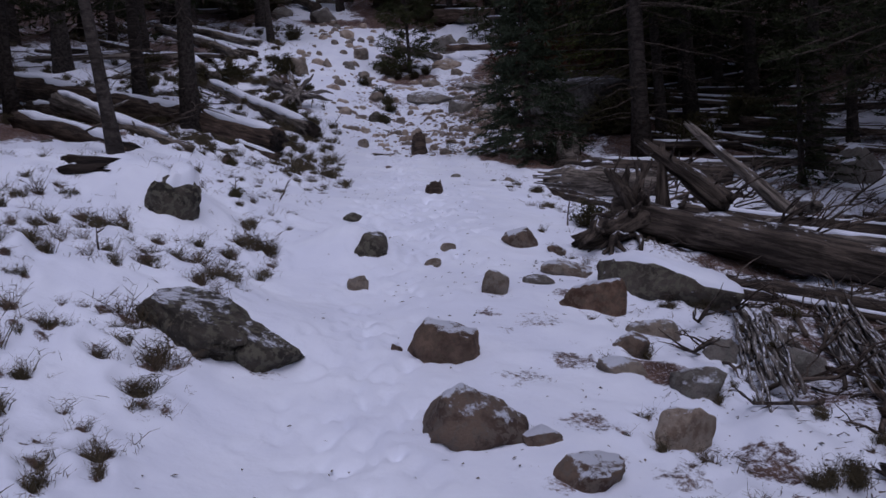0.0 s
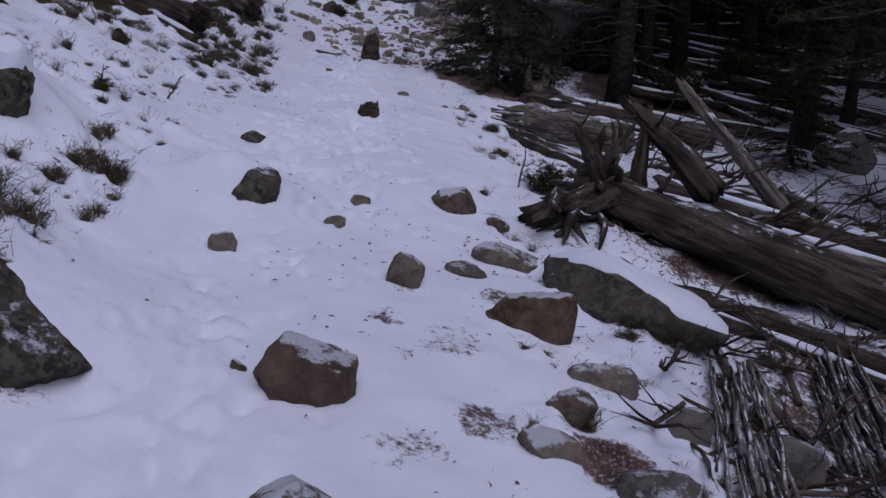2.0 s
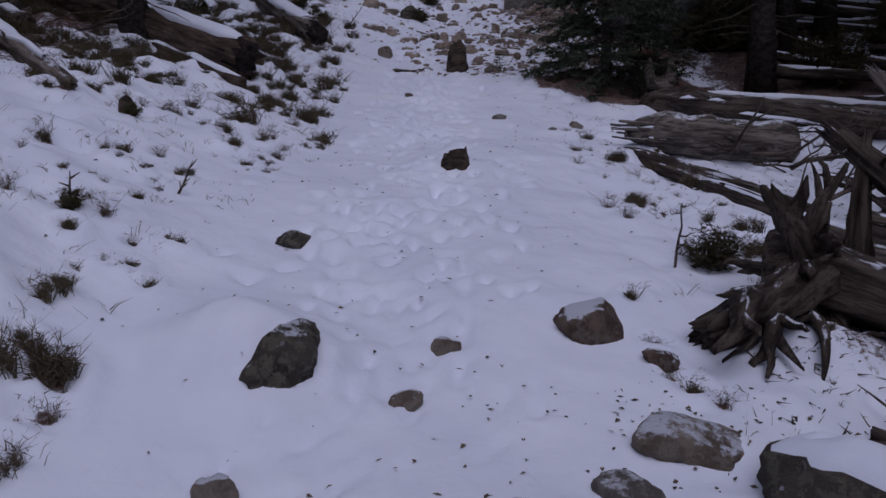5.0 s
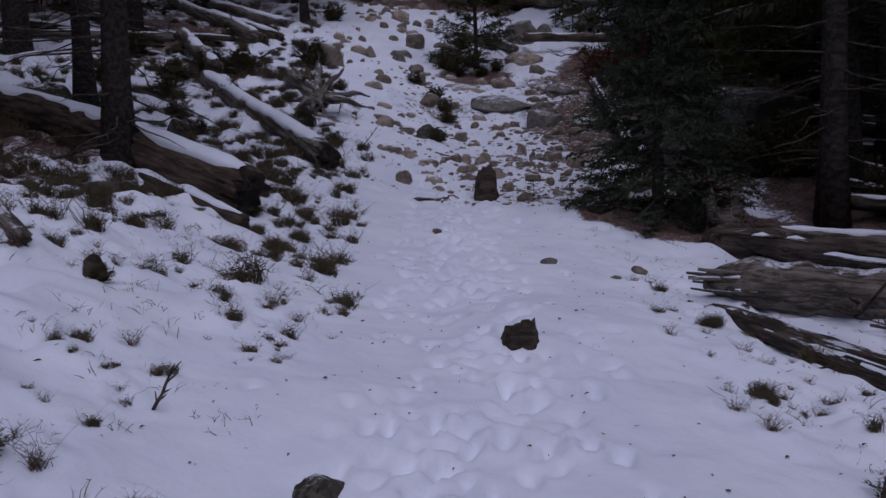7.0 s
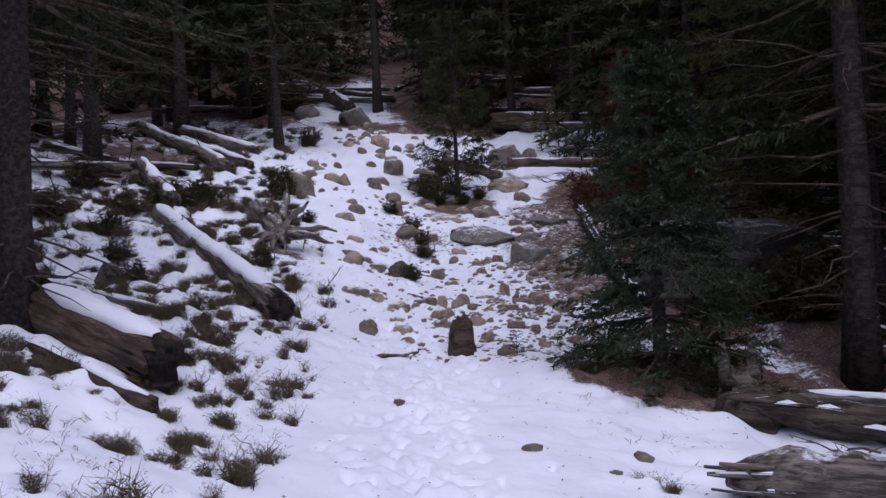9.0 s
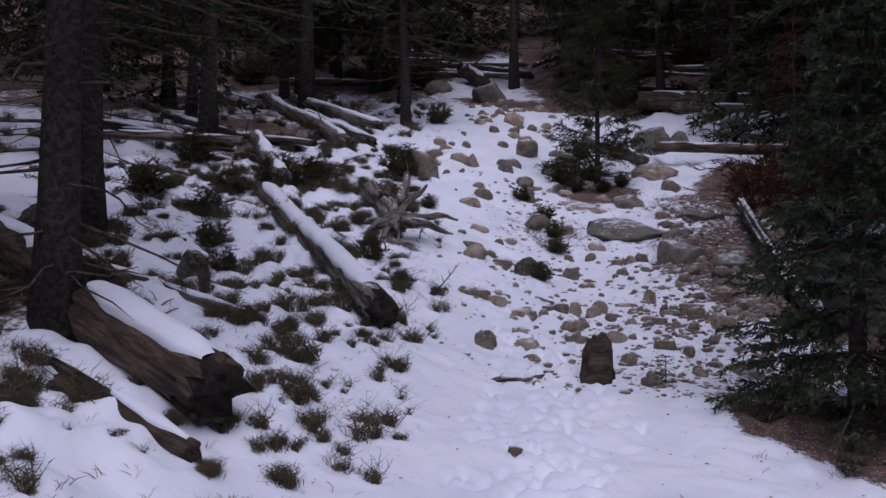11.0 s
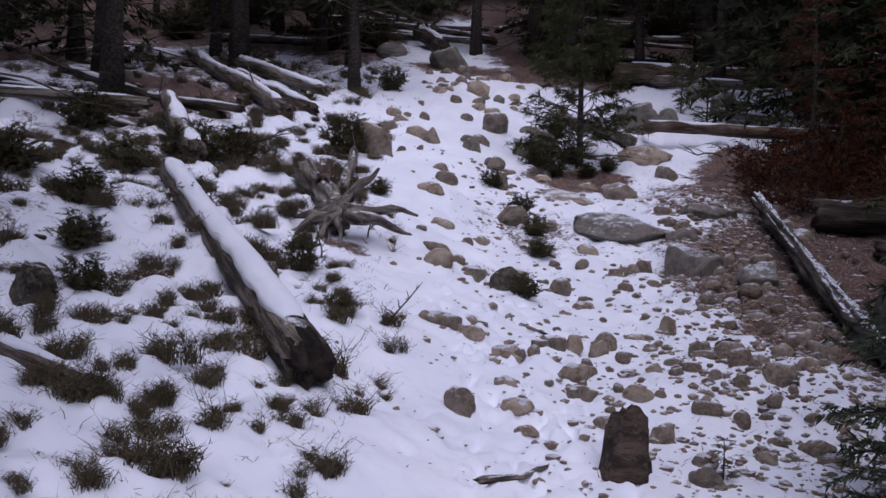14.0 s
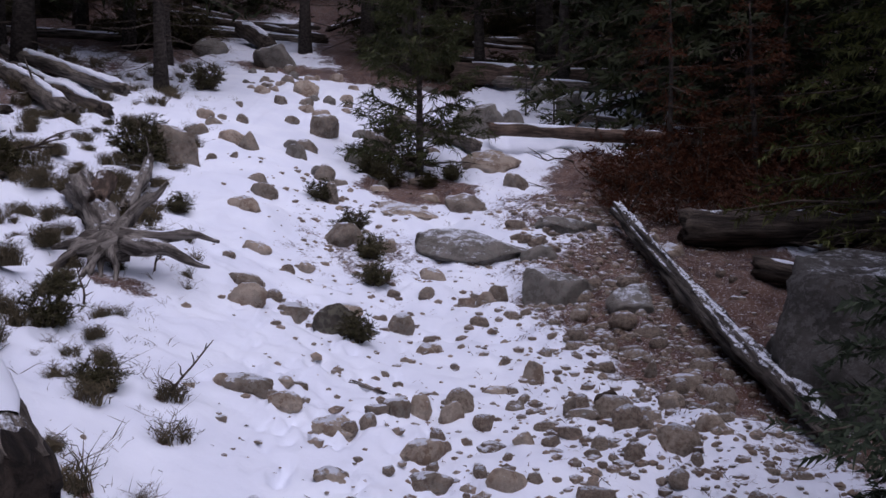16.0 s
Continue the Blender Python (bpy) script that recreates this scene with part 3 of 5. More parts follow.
def conifer(name, label, seed, height, radius, first, whorls, mat, r0=0.07, sprays=9, needle=0.05, width=0.007, droop=0.25, arms=7, category="tree", per=12, trunk_mat=None, dead=0, lean=0.0):
    """A conifer: a tapered trunk, whorls of boughs, each bough with sprays of needles."""
    r = random.Random(seed)
    root = tagged(new(name), label, category, "conifers")
    n = 12
    top = V((lean * height, r.uniform(-0.02, 0.02) * height, height))
    tp = bent((0, 0, -0.15), top, n, 0.03 * height * 0.3, r)
    tb = bmesh.new()
    tube(tb, tp, [r0 * (1 - 0.9 * i / (n - 1)) + 0.004 + (0.35 * r0 if i == 0 else 0) for i in range(n)], 9, 0.15, seed, 0.15)
    part("trunk", tb, trunk_mat or M_BARK, root)
    bb, nb = bmesh.new(), bmesh.new()
    for k in range(whorls):
        t = first + (0.97 - first) * k / max(1, whorls - 1)
        at = V(tp[0]).lerp(V(tp[-1]), t)
        i = min(n - 2, int(t * (n - 1)))
        at = V(tp[i]).lerp(V(tp[i + 1]), t * (n - 1) - i)
        span = radius * (1 - (t - first) / (1.02 - first)) ** 0.75
        for q in range(arms):
            if r.random() < 0.12:
                continue
            an = r.uniform(0, 2 * math.pi)
            ln = span * r.uniform(0.55, 1.1) + 0.05
            tip = at + V((math.cos(an) * ln, math.sin(an) * ln, -droop * ln + r.uniform(-0.05, 0.12)))
            pts = bent(at, tip, 4, 0.06 * ln, r)
            br = max(0.004, 0.012 * ln)
            tube(bb, pts, [br, br * 0.8, br * 0.55, br * 0.25], 4, cap=False)
            for s in range(sprays):
                u = 0.25 + 0.75 * s / sprays
                j = min(2, int(u * 3))
                o = V(pts[j]).lerp(V(pts[j + 1]), u * 3 - j)
                d = V((math.cos(an + r.choice((-1, 1)) * r.uniform(0.3, 1.2)), math.sin(an + r.uniform(-1.1, 1.1)), r.uniform(-0.5, 0.25)))
                needles(nb, o, o + d.normalized() * (0.1 + 0.28 * ln * (1.1 - u)), per, needle, r, width, 0.2)
    for _ in range(dead):
        t = r.uniform(0.04, first + 0.05)
        at = V(tp[0]).lerp(V(tp[-1]), t)
        an = r.uniform(0, 2 * math.pi)
        ln = r.uniform(0.25, 0.9) * radius
        tip = at + V((math.cos(an) * ln, math.sin(an) * ln, r.uniform(-0.4, 0.1) * ln))
        tube(bb, bent(at, tip, 5, 0.12 * ln, r), [0.014, 0.011, 0.009, 0.006, 0.002], 4, cap=False)
    tagged(part("limb", bb, M_TWIG, root), kind="stuff")
    part("crown", nb, mat, root, "needle sprays", smooth=False)
    return root


# ---- stones beside and on the trail, first stretch ----
rock(-1.24, 4.43, 0.66, 0.125, M_LICHEN, "lichen-covered dark granite boulder half under snow", 11, d=0.5, turn=-6, name="boulder", detail=5, facets=4, slope=0.3, lift=0.03)
rock(-0.92, 4.36, 0.34, 0.11, M_LICHEN, "low lichen-spotted granite rock beside the boulder", 12, d=0.3, turn=-10, facets=7, slope=0.3)
rock(-1.84, 6.20, 0.36, 0.27, M_LICHEN, "grey lichen boulder under a cap of deep snow", 13, d=0.34, name="boulder", facets=2, cap=0.09, limit=0.74, lift=-0.07, keen=0.5)
rock(-0.08, 4.58, 0.33, 0.18, M_BROWN, "brown granite rock with snow on one side", 14, d=0.30, turn=15)
rock(0.03, 3.72, 0.44, 0.19, M_DUST, "large brown granite rock dusted with snow", 15, d=0.34, turn=-12)
rock(0.80, 5.38, 0.36, 0.20, M_BROWN, "brown blocky rock with a snow-dusted top", 16, turn=5)
rock(1.32, 5.78, 0.9, 0.22, M_LICHEN, "long lichen-grown slab with snow along its top", 17, d=0.4, turn=-30, cap=0.02, name="boulder", detail=4, limit=0.7)
rock(0.89, 3.75, 0.24, 0.20, M_TAN, "pale angular granite rock", 18, facets=9)
rock(0.52, 6.90, 0.28, 0.11, M_DUST, "flat grey rock dusted with snow", 19)
rock(-0.53, 6.32, 0.36, 0.13, M_LICHEN, "dark rock showing one side out of a snow hummock", 20, d=0.2, turn=58, lift=-0.05, facets=4)
rock(-0.59, 5.70, 0.13, 0.09, M_ROCK, "small wedge-shaped rock in the snow", 21, facets=9)
rock(0.25, 5.58, 0.16, 0.13, M_ROCK, "pointed grey rock beside the foot marks", 22, facets=9)
rock(-0.78, 7.55, 0.17, 0.06, M_LICHEN, "mottled grey rock flush with the snow", 23)

STONES_LOW = (
    (1.06, 4.98, .29, .10), (0.87, 4.65, .19, .10), (1.09, 4.21, .25, .08), (0.78, 4.41, .25, .06), (0.45, 3.36, .28, .09),
    (1.78, 4.75, .26, .13), (0.77, 6.19, .36, .07), (0.31, 3.66, .19, .05), (0.55, 5.89, .2, .06), (-0.02, 6.63, .11, .05),
    (0.76, 6.72, .14, .07), (1.34, 4.8, .2, .13), (-0.13, 6.28, .11, .04), (-0.31, 4.6, .06, .03), (0.13, 11.54, .12, .05),
    (0.79, 11.67, .13, .06), (-0.74, 12.45, .08, .03), (0.57, 11.2, .07, .03), (0.03, 14.16, .17, .11))
for i, (x, y, w, h) in enumerate(STONES_LOW):
    rock(x, y, w, h, (M_ROCK, M_DUST, M_GREY)[i % 3], "low %s rock set in the snow" % ("weathered granite", "snow-dusted brown", "grey")[i % 3], 100 + i, turn=i * 37 % 50 - 25, facets=7)

# ---- stones of the rocky rise ----
STONES_RISE = (
    (-0.99, 15.02, .18, .05), (-0.57, 15.17, .21, .1), (-0.24, 15.13, .18, .11), (-0.6, 15.43, .26, .1), (-0.26, 15.53, .16, .05),
    (-0.12, 15.48, .1, .07), (-1.04, 15.5, .22, .07), (-0.74, 15.81, .15, .14), (-0.62, 15.89, .12, .14), (-0.46, 15.88, .15, .13),
    (-0.84, 15.76, .12, .08), (-1.28, 15.6, .17, .1), (-1.61, 15.7, .08, .07), (-1.48, 15.73, .27, .08), (-1.31, 15.84, .09, .04),
    (-0.55, 16.89, .18, .06), (-0.74, 17.33, .19, .17), (-1.1, 17.4, .21, .07), (-1.71, 16.94, .23, .15), (-1.79, 17.38, .23, .08),
    (-1.85, 18.19, .22, .08), (-1.48, 18.18, .14, .07), (-1.44, 17.1, .2, .12))
STONES_MIDDLE = (
    (-1.22, 14.54, .21, .14), (-0.92, 14.69, .19, .11), (-0.14, 14.63, .13, .14), (-1.0, 15.03, .17, .05), (-0.85, 14.43, .13, .05),
    (0.38, 14.54, .11, .07), (0.04, 14.41, .11, .06), (1.5, 18.86, .29, .19), (1.47, 19.34, .13, .1), (0.01, 18.3, .2, .12),
    (-0.27, 17.86, .12, .12), (-0.13, 17.88, .14, .12), (-0.56, 17.96, .12, .07), (-0.51, 18.44, .22, .11), (-0.9, 18.99, .17, .14),
    (-0.1, 16.05, .11, .05), (-0.18, 16.29, .13, .04), (0.06, 16.51, .13, .17), (0.16, 15.86, .09, .11), (0.8, 16.22, .15, .17),
    (0.97, 16.48, .19, .09), (0.78, 16.61, .09, .12), (0.83, 15.63, .15, .16), (0.61, 15.88, .09, .1))
STONES_FAR = (
    (-2.12, 19.06, .34, .14), (-2.12, 19.84, .2, .15), (-2.02, 19.6, .25, .16), (-1.48, 20.1, .22, .25), (-2.65, 21.33, .28, .17),
    (-2.43, 21.16, .25, .26), (-1.78, 22.64, .39, .32), (-1.92, 21.76, .31, .17), (-3.14, 22.26, .21, .13), (-2.75, 22.48, .16, .13),
    (-2.67, 20.39, .1, .1), (-2.54, 24.18, .21, .13), (-2.3, 25.27, .39, .24), (-2.22, 23.06, .18, .1), (-0.14, 20.42, .43, .21),
    (-1.26, 19.06, .31, .19), (0.25, 22.05, .66, .24), (0.46, 21.22, .31, .19), (-1.1, 22.58, .42, .32), (0.22, 15.8, .18, .07))
for rows_of, seed, look_of in ((STONES_RISE, 200, "tan"), (STONES_MIDDLE, 300, "tan"), (STONES_FAR, 400, "grey")):
    for i, (x, y, w, h) in enumerate(rows_of):
        pale = (i * 7 + seed) % 3 != 0 if look_of == "tan" else i % 4 == 0
        rock(x, y, w, h * (0.85, 0.6, 0.75)[i % 3], M_TAN if pale else M_ROCK, "rounded %s stone dusted with snow" % ("tan granite" if pale else "grey-brown granite"), seed + i,
             d=w * (0.65 + 0.03 * (i % 9)), turn=i * 53 % 80 - 40, facets=5, keen=0.7)
SLABS = ((-0.74, 20.13, .72, .06), (-0.21, 19.05, .9, .1), (0.75, 19.64, .56, .12), (0.4, 19.01, .36, .14), (0.45, 18.15, .58, .22), (0.96, 17.86, .55, .17))
for i, (x, y, w, h) in enumerate(SLABS):
    rock(x, y, w, h, M_TAN if i == 0 else M_GREY, "broad %s rock slab beside the bare soil" % ("tan" if i == 0 else "grey"), 500 + i, d=w * 0.7, turn=i * 20 - 40, name="rock_slab", facets=9, keen=0.96)
FAR_BOULDERS = ((0.22, 23.9, .66, .36), (0.71, 24.2, .46, .3), (1.47, 26.5, .45, .22), (1.72, 25.4, .42, .25), (-3.26, 28.6, .8, .42), (-4.6, 29.2, .65, .3), (-6.3, 30.6, .9, .4))
for i, (x, y, w, h) in enumerate(FAR_BOULDERS):
    rock(x, y, w, h, M_GREY, "grey granite boulder under a skin of snow", 520 + i, name="boulder", group="boulders up the slope")
rock(-1.16, 16.95, 0.27, 0.19, M_LICHEN, "dark mossy rock in the stony trail", 540)
rock(-2.96, 20.1, 0.5, 0.36, M_ROCK, "tall brown-grey boulder beside a dark shrub", 541, name="boulder", keen=0.65)
rock(2.42, 16.5, 2.0, 0.85, M_DARKROCK, "big dark grey boulder among the trees, dusted with snow", 542, d=1.7, name="boulder", detail=5, group="boulders up the slope")
rock(5.5, 12.6, 0.8, 0.42, M_GREY, "grey boulder among deadfall, snow on top", 544, name="boulder", group="boulders up the slope", cap=0.04)
rock(-2.05, 8.9, 0.12, 0.1, M_STUMP, "small dark stub poking out of the snow", 543)

for i, (x, y, w, h) in enumerate(((-4.7, 12.6, 0.34, 0.25), (-2.85, 10.9, 0.28, 0.14), (-5.0, 14.6, 0.5, 0.3), (-3.5, 14.2, 0.25, 0.2))):
    rock(x, y, w, h, M_LICHEN, "dark lichen rock on the wooded bank", 570 + i, group="boulders up the slope")

rng = random.Random(41)
for i in range(60):
    y = rng.uniform(20.3, 29)
    x = float(trail_x(y)) + rng.gauss(0.35, 0.85)
    w = rng.uniform(0.08, 0.26)
    rock(x, y, w, w * rng.uniform(0.3, 0.6), (M_TAN, M_ROCK, M_GREY)[i % 3], "rounded %s stone up the trail" % ("tan", "brown", "grey")[i % 3], 800 + i, turn=rng.uniform(-60, 60), facets=5, detail=3, keen=0.7)

# ---- stumps ----


def stump(x, y, w, h, seed, label, prongs=0, mat=M_STUMP):
    r = random.Random(seed)
    bm = bmesh.new()
    n = 9
    pts = [(0.12 * h * i / n * r.uniform(0.6, 1), 0.02 * i * h, -0.1 + (h + 0.1) * i / (n - 1)) for i in range(n)]
    tube(bm, pts, [w * 0.5 * (1.12 - 0.5 * (i / n) ** 1.6) for i in range(n)], 16, 0.3, seed, 0.3)
    for v in bm.verts:
        if v.co.z > h * 0.8:
            v.co.z += 0.06 * noise.noise(v.co * 26) - 0.6 * abs(v.co.x - 0.03)
    ob = new("tree_stump", mesh_of("tree_stump", bm, mat))
    ob.location = on(x, y)
    tagged(ob, label, "stump")
    for k in range(prongs):
        pb = bmesh.new()
        d = (k - (prongs - 1) / 2) * w * 0.75
        tube(pb, [(d * 0.6, 0, h * 0.3), (d, 0, h * 0.8), (d * 1.15, 0.03, h * 1.25), (d * 1.0, 0.02, h * 1.7)], [w * .26, w * .24, w * .18, w * .03], 8, 0.3, k, 0.3)
        part("prong", pb, mat, ob, "pale split wood standing up")
    return ob


stump(-0.37, 14.1, 0.22, 0.33, 61, "dark weathered tree stump standing in the trail snow")
stump(1.75, 13.15, 0.26, 0.26, 62, "grey stump split into two standing prongs", 2, M_DEAD)
stump(-0.12, 9.2, 0.19, 0.10, 64, "small dark broken stub in the trail snow")

rock(1.75, 12.85, 0.55, 0.26, M_DARKWOOD, "dark knotted root end of a cracked log", 65, d=0.4, turn=-15, name="root_end", group="stumps")

# ---- fallen logs, left bank ----
thick_log = log((-3.0, 12.05, 2.1), (-2.03, 11.5, 1.78), 0.17, 0.155, M_LOGBARK, "thick brown fallen log with a broken end and a snow strip", 70, cap=0.045, raised=False, bend=0.02, limit=0.55, whole=True)
log(on(-2.75, 11.35), on(-1.95, 11.15), 0.07, 0.05, M_STUMP, "dark broken branch lying under a log", 71, cap=0.03)
log((-4.4, 11.0, 2.42), (-2.42, 8.95, 1.68), 0.13, 0.06, M_DEAD, "pale fallen log with a broad snow strip", 72, cap=0.05, stubs=3, raised=False)
short_log = log((-4.1, 9.2, 2.12), (-2.78, 8.47, 1.70), 0.10, 0.085, M_STUMP, "short dark-ended log half under snow", 84, cap=0.05, raised=False)
log((-6.6, 14.4, 3.02), (-3.4, 12.6, 2.2), 0.21, 0.18, M_STUMP, "dark fallen trunk on the bank", 73, cap=0.02, stubs=4, raised=False)
log(on(-5.7, 13.2), on(-3.9, 11.4), 0.1, 0.09, M_DARKWOOD, "dark fallen log with snow on top", 74, cap=0.05)
long_log = log(on(-4.14, 17.33), on(-1.93, 14.12), 0.10, 0.13, M_DEAD, "long barkless log deep under snow, its broken end dark", 75, cap=0.05, limit=0.4, whole=True)
log(on(-3.8, 13.55, 0.04), on(-2.55, 13.15), 0.05, 0.042, M_DEAD, "thin grey fallen branch in the heath", 76, cap=0.015)
log(on(-7.2, 25.0, 0.02), on(-4.24, 20.9), 0.105, 0.11, M_DEAD, "barkless grey log with snow lying along it", 77, cap=0.05, stubs=3)
log(on(-6.6, 24.9, 0.08), on(-4.17, 22.6, 0.06), 0.10, 0.08, M_DEAD, "grey log leaning over another, snow on top", 78, cap=0.05, stubs=3)
log(on(-6.2, 24.2, 0.0), on(-4.1, 21.5, 0.0), 0.1, 0.1, M_DARKWOOD, "dark log in a pile of fallen trunks", 79, cap=0.04, stubs=2)
log(on(-5.15, 19.5, 0.12), on(-4.2, 18.0), 0.11, 0.12, M_DEAD, "rotten grey log in the heath, snow on top", 80, cap=0.04)
log(on(-3.0, 19.4, 0.1), on(-2.75, 17.95, 0.05), 0.04, 0.055, M_BLEACH, "crooked bleached branch leaning behind the upturned root", 83, stubs=3, bend=0.15, ridges=0.5)
log(on(-5.8, 19.3), on(-3.9, 18.5), 0.05, 0.04, M_DARKWOOD, "thin bleached log in the shrubs", 81, cap=0.03, stubs=3)
log(on(-7.6, 21.5, 0.1), on(-4.8, 20.2), 0.06, 0.045, M_DARKWOOD, "thin dead trunk across the bank", 82, cap=0.03, stubs=4)

for ob, a, b, radius in ((thick_log, (-3.0, 12.05, 2.1), (-2.03, 11.5, 1.78), 0.155), (long_log, on(-4.14, 17.33, 0.085), on(-1.93, 14.12, 0.11), 0.13), (short_log, (-4.1, 9.2, 2.12), (-2.78, 8.47, 1.70), 0.085)):
    broken_end(ob, (V(b) - V(a)).length, radius, M_ROT, int(radius * 1000))

log(on(-2.62, 6.55), on(-2.3, 6.6), 0.035, 0.03, M_ROT, "short black piece of rotten wood lying in snow", 85, name="rotten_piece", ridges=0.7, bend=0.2)
log(on(-2.5, 6.22), on(-2.25, 6.25), 0.03, 0.022, M_ROT, "short black piece of rotten wood lying in snow", 86, name="rotten_piece", ridges=0.7, bend=0.2)

# ---- fallen logs, right side ----
log((1.5, 7.42, 0.86), (4.2, 5.8, 0.08), 0.15, 0.135, M_DARKWOOD, "long dark weathered trunk torn out with its roots", 90, stubs=3, raised=False, bend=0.03)
log((2.5, 9.5, 1.56), (3.12, 8.4, 0.66), 0.035, 0.075, M_DEAD, "pale barkless log leaning over the pile", 94, stubs=2, raised=False)
log(on(1.25, 10.2), on(2.3, 8.6), 0.04, 0.05, M_DARKWOOD, "narrow splintered log in the pile", 95, cap=0.02, stubs=3)
log(on(1.5, 6.5), on(3.2, 5.3), 0.045, 0.04, M_DARKWOOD, "broken dark branch across the debris", 98, cap=0.015, stubs=3)
log(on(1.75, 6.3, 0.05), on(1.95, 5.1), 0.035, 0.03, M_DEAD, "short bleached branch on the debris", 99, stubs=1)
log(on(2.1, 12.9), on(4.2, 12.9, 0.1), 0.1, 0.08, M_DEAD, "grey fallen log beside a split stump", 100, cap=0.04)
log(on(1.25, 19.8, 0.12), on(1.45, 15.65), 0.058, 0.08, M_FROST, "dark log with flaking bark and frost along it", 101, bend=0.06, ridges=0.9, stubs=2)
log(on(0.3, 23.0, 0.2), on(3.2, 21.8, 0.2), 0.085, 0.07, M_LOGBARK, "grey fallen log held off the ground", 102, cap=0.008, stubs=8)
log(on(2.5, 21.6, 0.15), on(4.8, 21.3, 0.1), 0.07, 0.06, M_LOGBARK, "light brown fallen log among dead boughs", 103, stubs=3)
log(on(1.7, 19.1), on(4.0, 19.2), 0.16, 0.14, M_DARKWOOD, "dark wet log under the pines", 104)
log(on(2.0, 18.2), on(3.0, 17.9), 0.09, 0.08, M_DARKWOOD, "short dark log beside a boulder", 105, cap=0.02)
log(on(0.1, 28.3, 0.1), on(4.0, 26.6, 0.1), 0.2, 0.17, M_LOGBARK, "thick fallen trunk across the top of the rise", 106, cap=0.012, stubs=3)
log(on(-4.3, 31.0, 0.2), on(-3.6, 29.9), 0.17, 0.17, M_DARKWOOD, "hollow dark log lying end on, snow on top", 107, cap=0.06)
log(on(1.5, 25.0), on(2.2, 23.9), 0.06, 0.06, M_DEAD, "bleached dead branch in the snow", 108, cap=0.02, stubs=6)
log(on(-0.9, 24.2), on(0.1, 22.6), 0.1, 0.08, M_DEAD, "short bleached log beside a young pine", 109, cap=0.03, stubs=3)

rng = random.Random(29)
for k in range(16):
    x, y, ln, rad = rng.uniform(2.8, 5.6), rng.uniform(13.2, 17.5), rng.uniform(1.2, 2.8), rng.uniform(0.035, 0.085)
    a = rng.gauss(-0.35, 0.3)
    log(on(x, y, rng.uniform(0, 0.25)), on(x + math.cos(a) * ln, y + math.sin(a) * ln, rng.uniform(0, 0.15)), rad, rad * 0.7, (M_DARKWOOD, M_STUMP)[k % 2],
        "%s deadfall log under the trees with a line of snow" % ("dark rotten", "black-brown")[k % 2], 760 + k, cap=0.02, stubs=k % 3, segs=14)
rng = random.Random(23)
for k in range(44):
    if k < 24:
        x, y = rng.uniform(-10, 5), rng.uniform(27.5, 40)
    elif k < 34:
        x, y = rng.uniform(5.2, 7.6), rng.uniform(13.5, 20)
    else:
        x, y = rng.uniform(-8.5, -4.4), rng.uniform(12, 24)
    a = rng.gauss(2.75 if k >= 24 else 0.1, 0.45)
    ln = rng.uniform(1.5, 3.6)
    rad = rng.uniform(0.04, 0.11)
    log(on(x, y, rng.uniform(0, 0.3)), on(x + math.cos(a) * ln, y + math.sin(a) * ln, rng.uniform(0, 0.15)), rad, rad * 0.75, (M_DEAD, M_DARKWOOD)[k % 2],
        "%s deadfall log with a line of snow" % ("grey", "dark rotten")[k % 2], 700 + k, cap=0.025, stubs=k % 3, segs=14)

log(on(1.95, 8.0, 0.1), on(4.9, 6.6, 0.1), 0.075, 0.06, M_DEAD, "thin grey log lying behind the big trunk", 740, cap=0.02, stubs=4)
log(on(2.2, 8.7, 0.05), on(5.2, 7.3, 0.1), 0.09, 0.07, M_DARKWOOD, "dark cracked log with a line of snow", 741, cap=0.025, stubs=3)
log(on(2.6, 9.4, 0.1), on(5.0, 8.6), 0.05, 0.04, M_DEAD, "slender bleached log in the pile", 742, cap=0.015, stubs=5)
log(on(3.0, 7.6, 0.35), on(3.9, 10.4), 0.05, 0.06, M_DEAD, "grey pole lying across other logs", 743, cap=0.015, stubs=3)

# ---- upturned roots ----


def roots(name, x, y, z, arms, seed, label, mat, core, bend=0.30, sides=2, thin=1.15):
    """A torn-out root: a knotted core with tapering, twisting arms to the given ends."""
    r = random.Random(seed)
    root = tagged(new(name), label, "root stump")
    root.location = (x, y, z)
    cb = rock_bmesh(seed, core * 1.6, core * 1.4, core * 1.2, 3, 3, 0.5)
    part("core", cb, mat, root)
    for tip, rad in arms:
        bm = bmesh.new()
        start = V((r.uniform(-.35, .35) * core, r.uniform(-.35, .35) * core, r.uniform(0, .4) * core))
        way = V(tip) - start
        ln = way.length
        pts = bent((0, 0, 0), (ln, 0, 0), 16, bend * ln, r)
        tube(bm, pts, [rad * (1.3 - thin * (i / 15) ** 0.9) for i in range(16)], 12, 0.4, r.uniform(0, 50), 0.6)
        for _ in range(sides):
            k = r.randrange(5, 12)
            end = V(pts[k]) + V((r.uniform(0.1, 0.3), r.uniform(-0.25, 0.25), r.uniform(-0.2, 0.25))) * ln
            tube(bm, bent(pts[k], end, 6, 0.08 * ln, r), [rad * q for q in (0.5, 0.42, 0.34, 0.25, 0.15, 0.04)], 7, 0.3, k, 0.4)
        arm = part("root_arm", bm, mat, root)
        arm.matrix_local = Matrix.Translation(start) @ way.to_track_quat('X', 'Z').to_matrix().to_4x4()
    return root


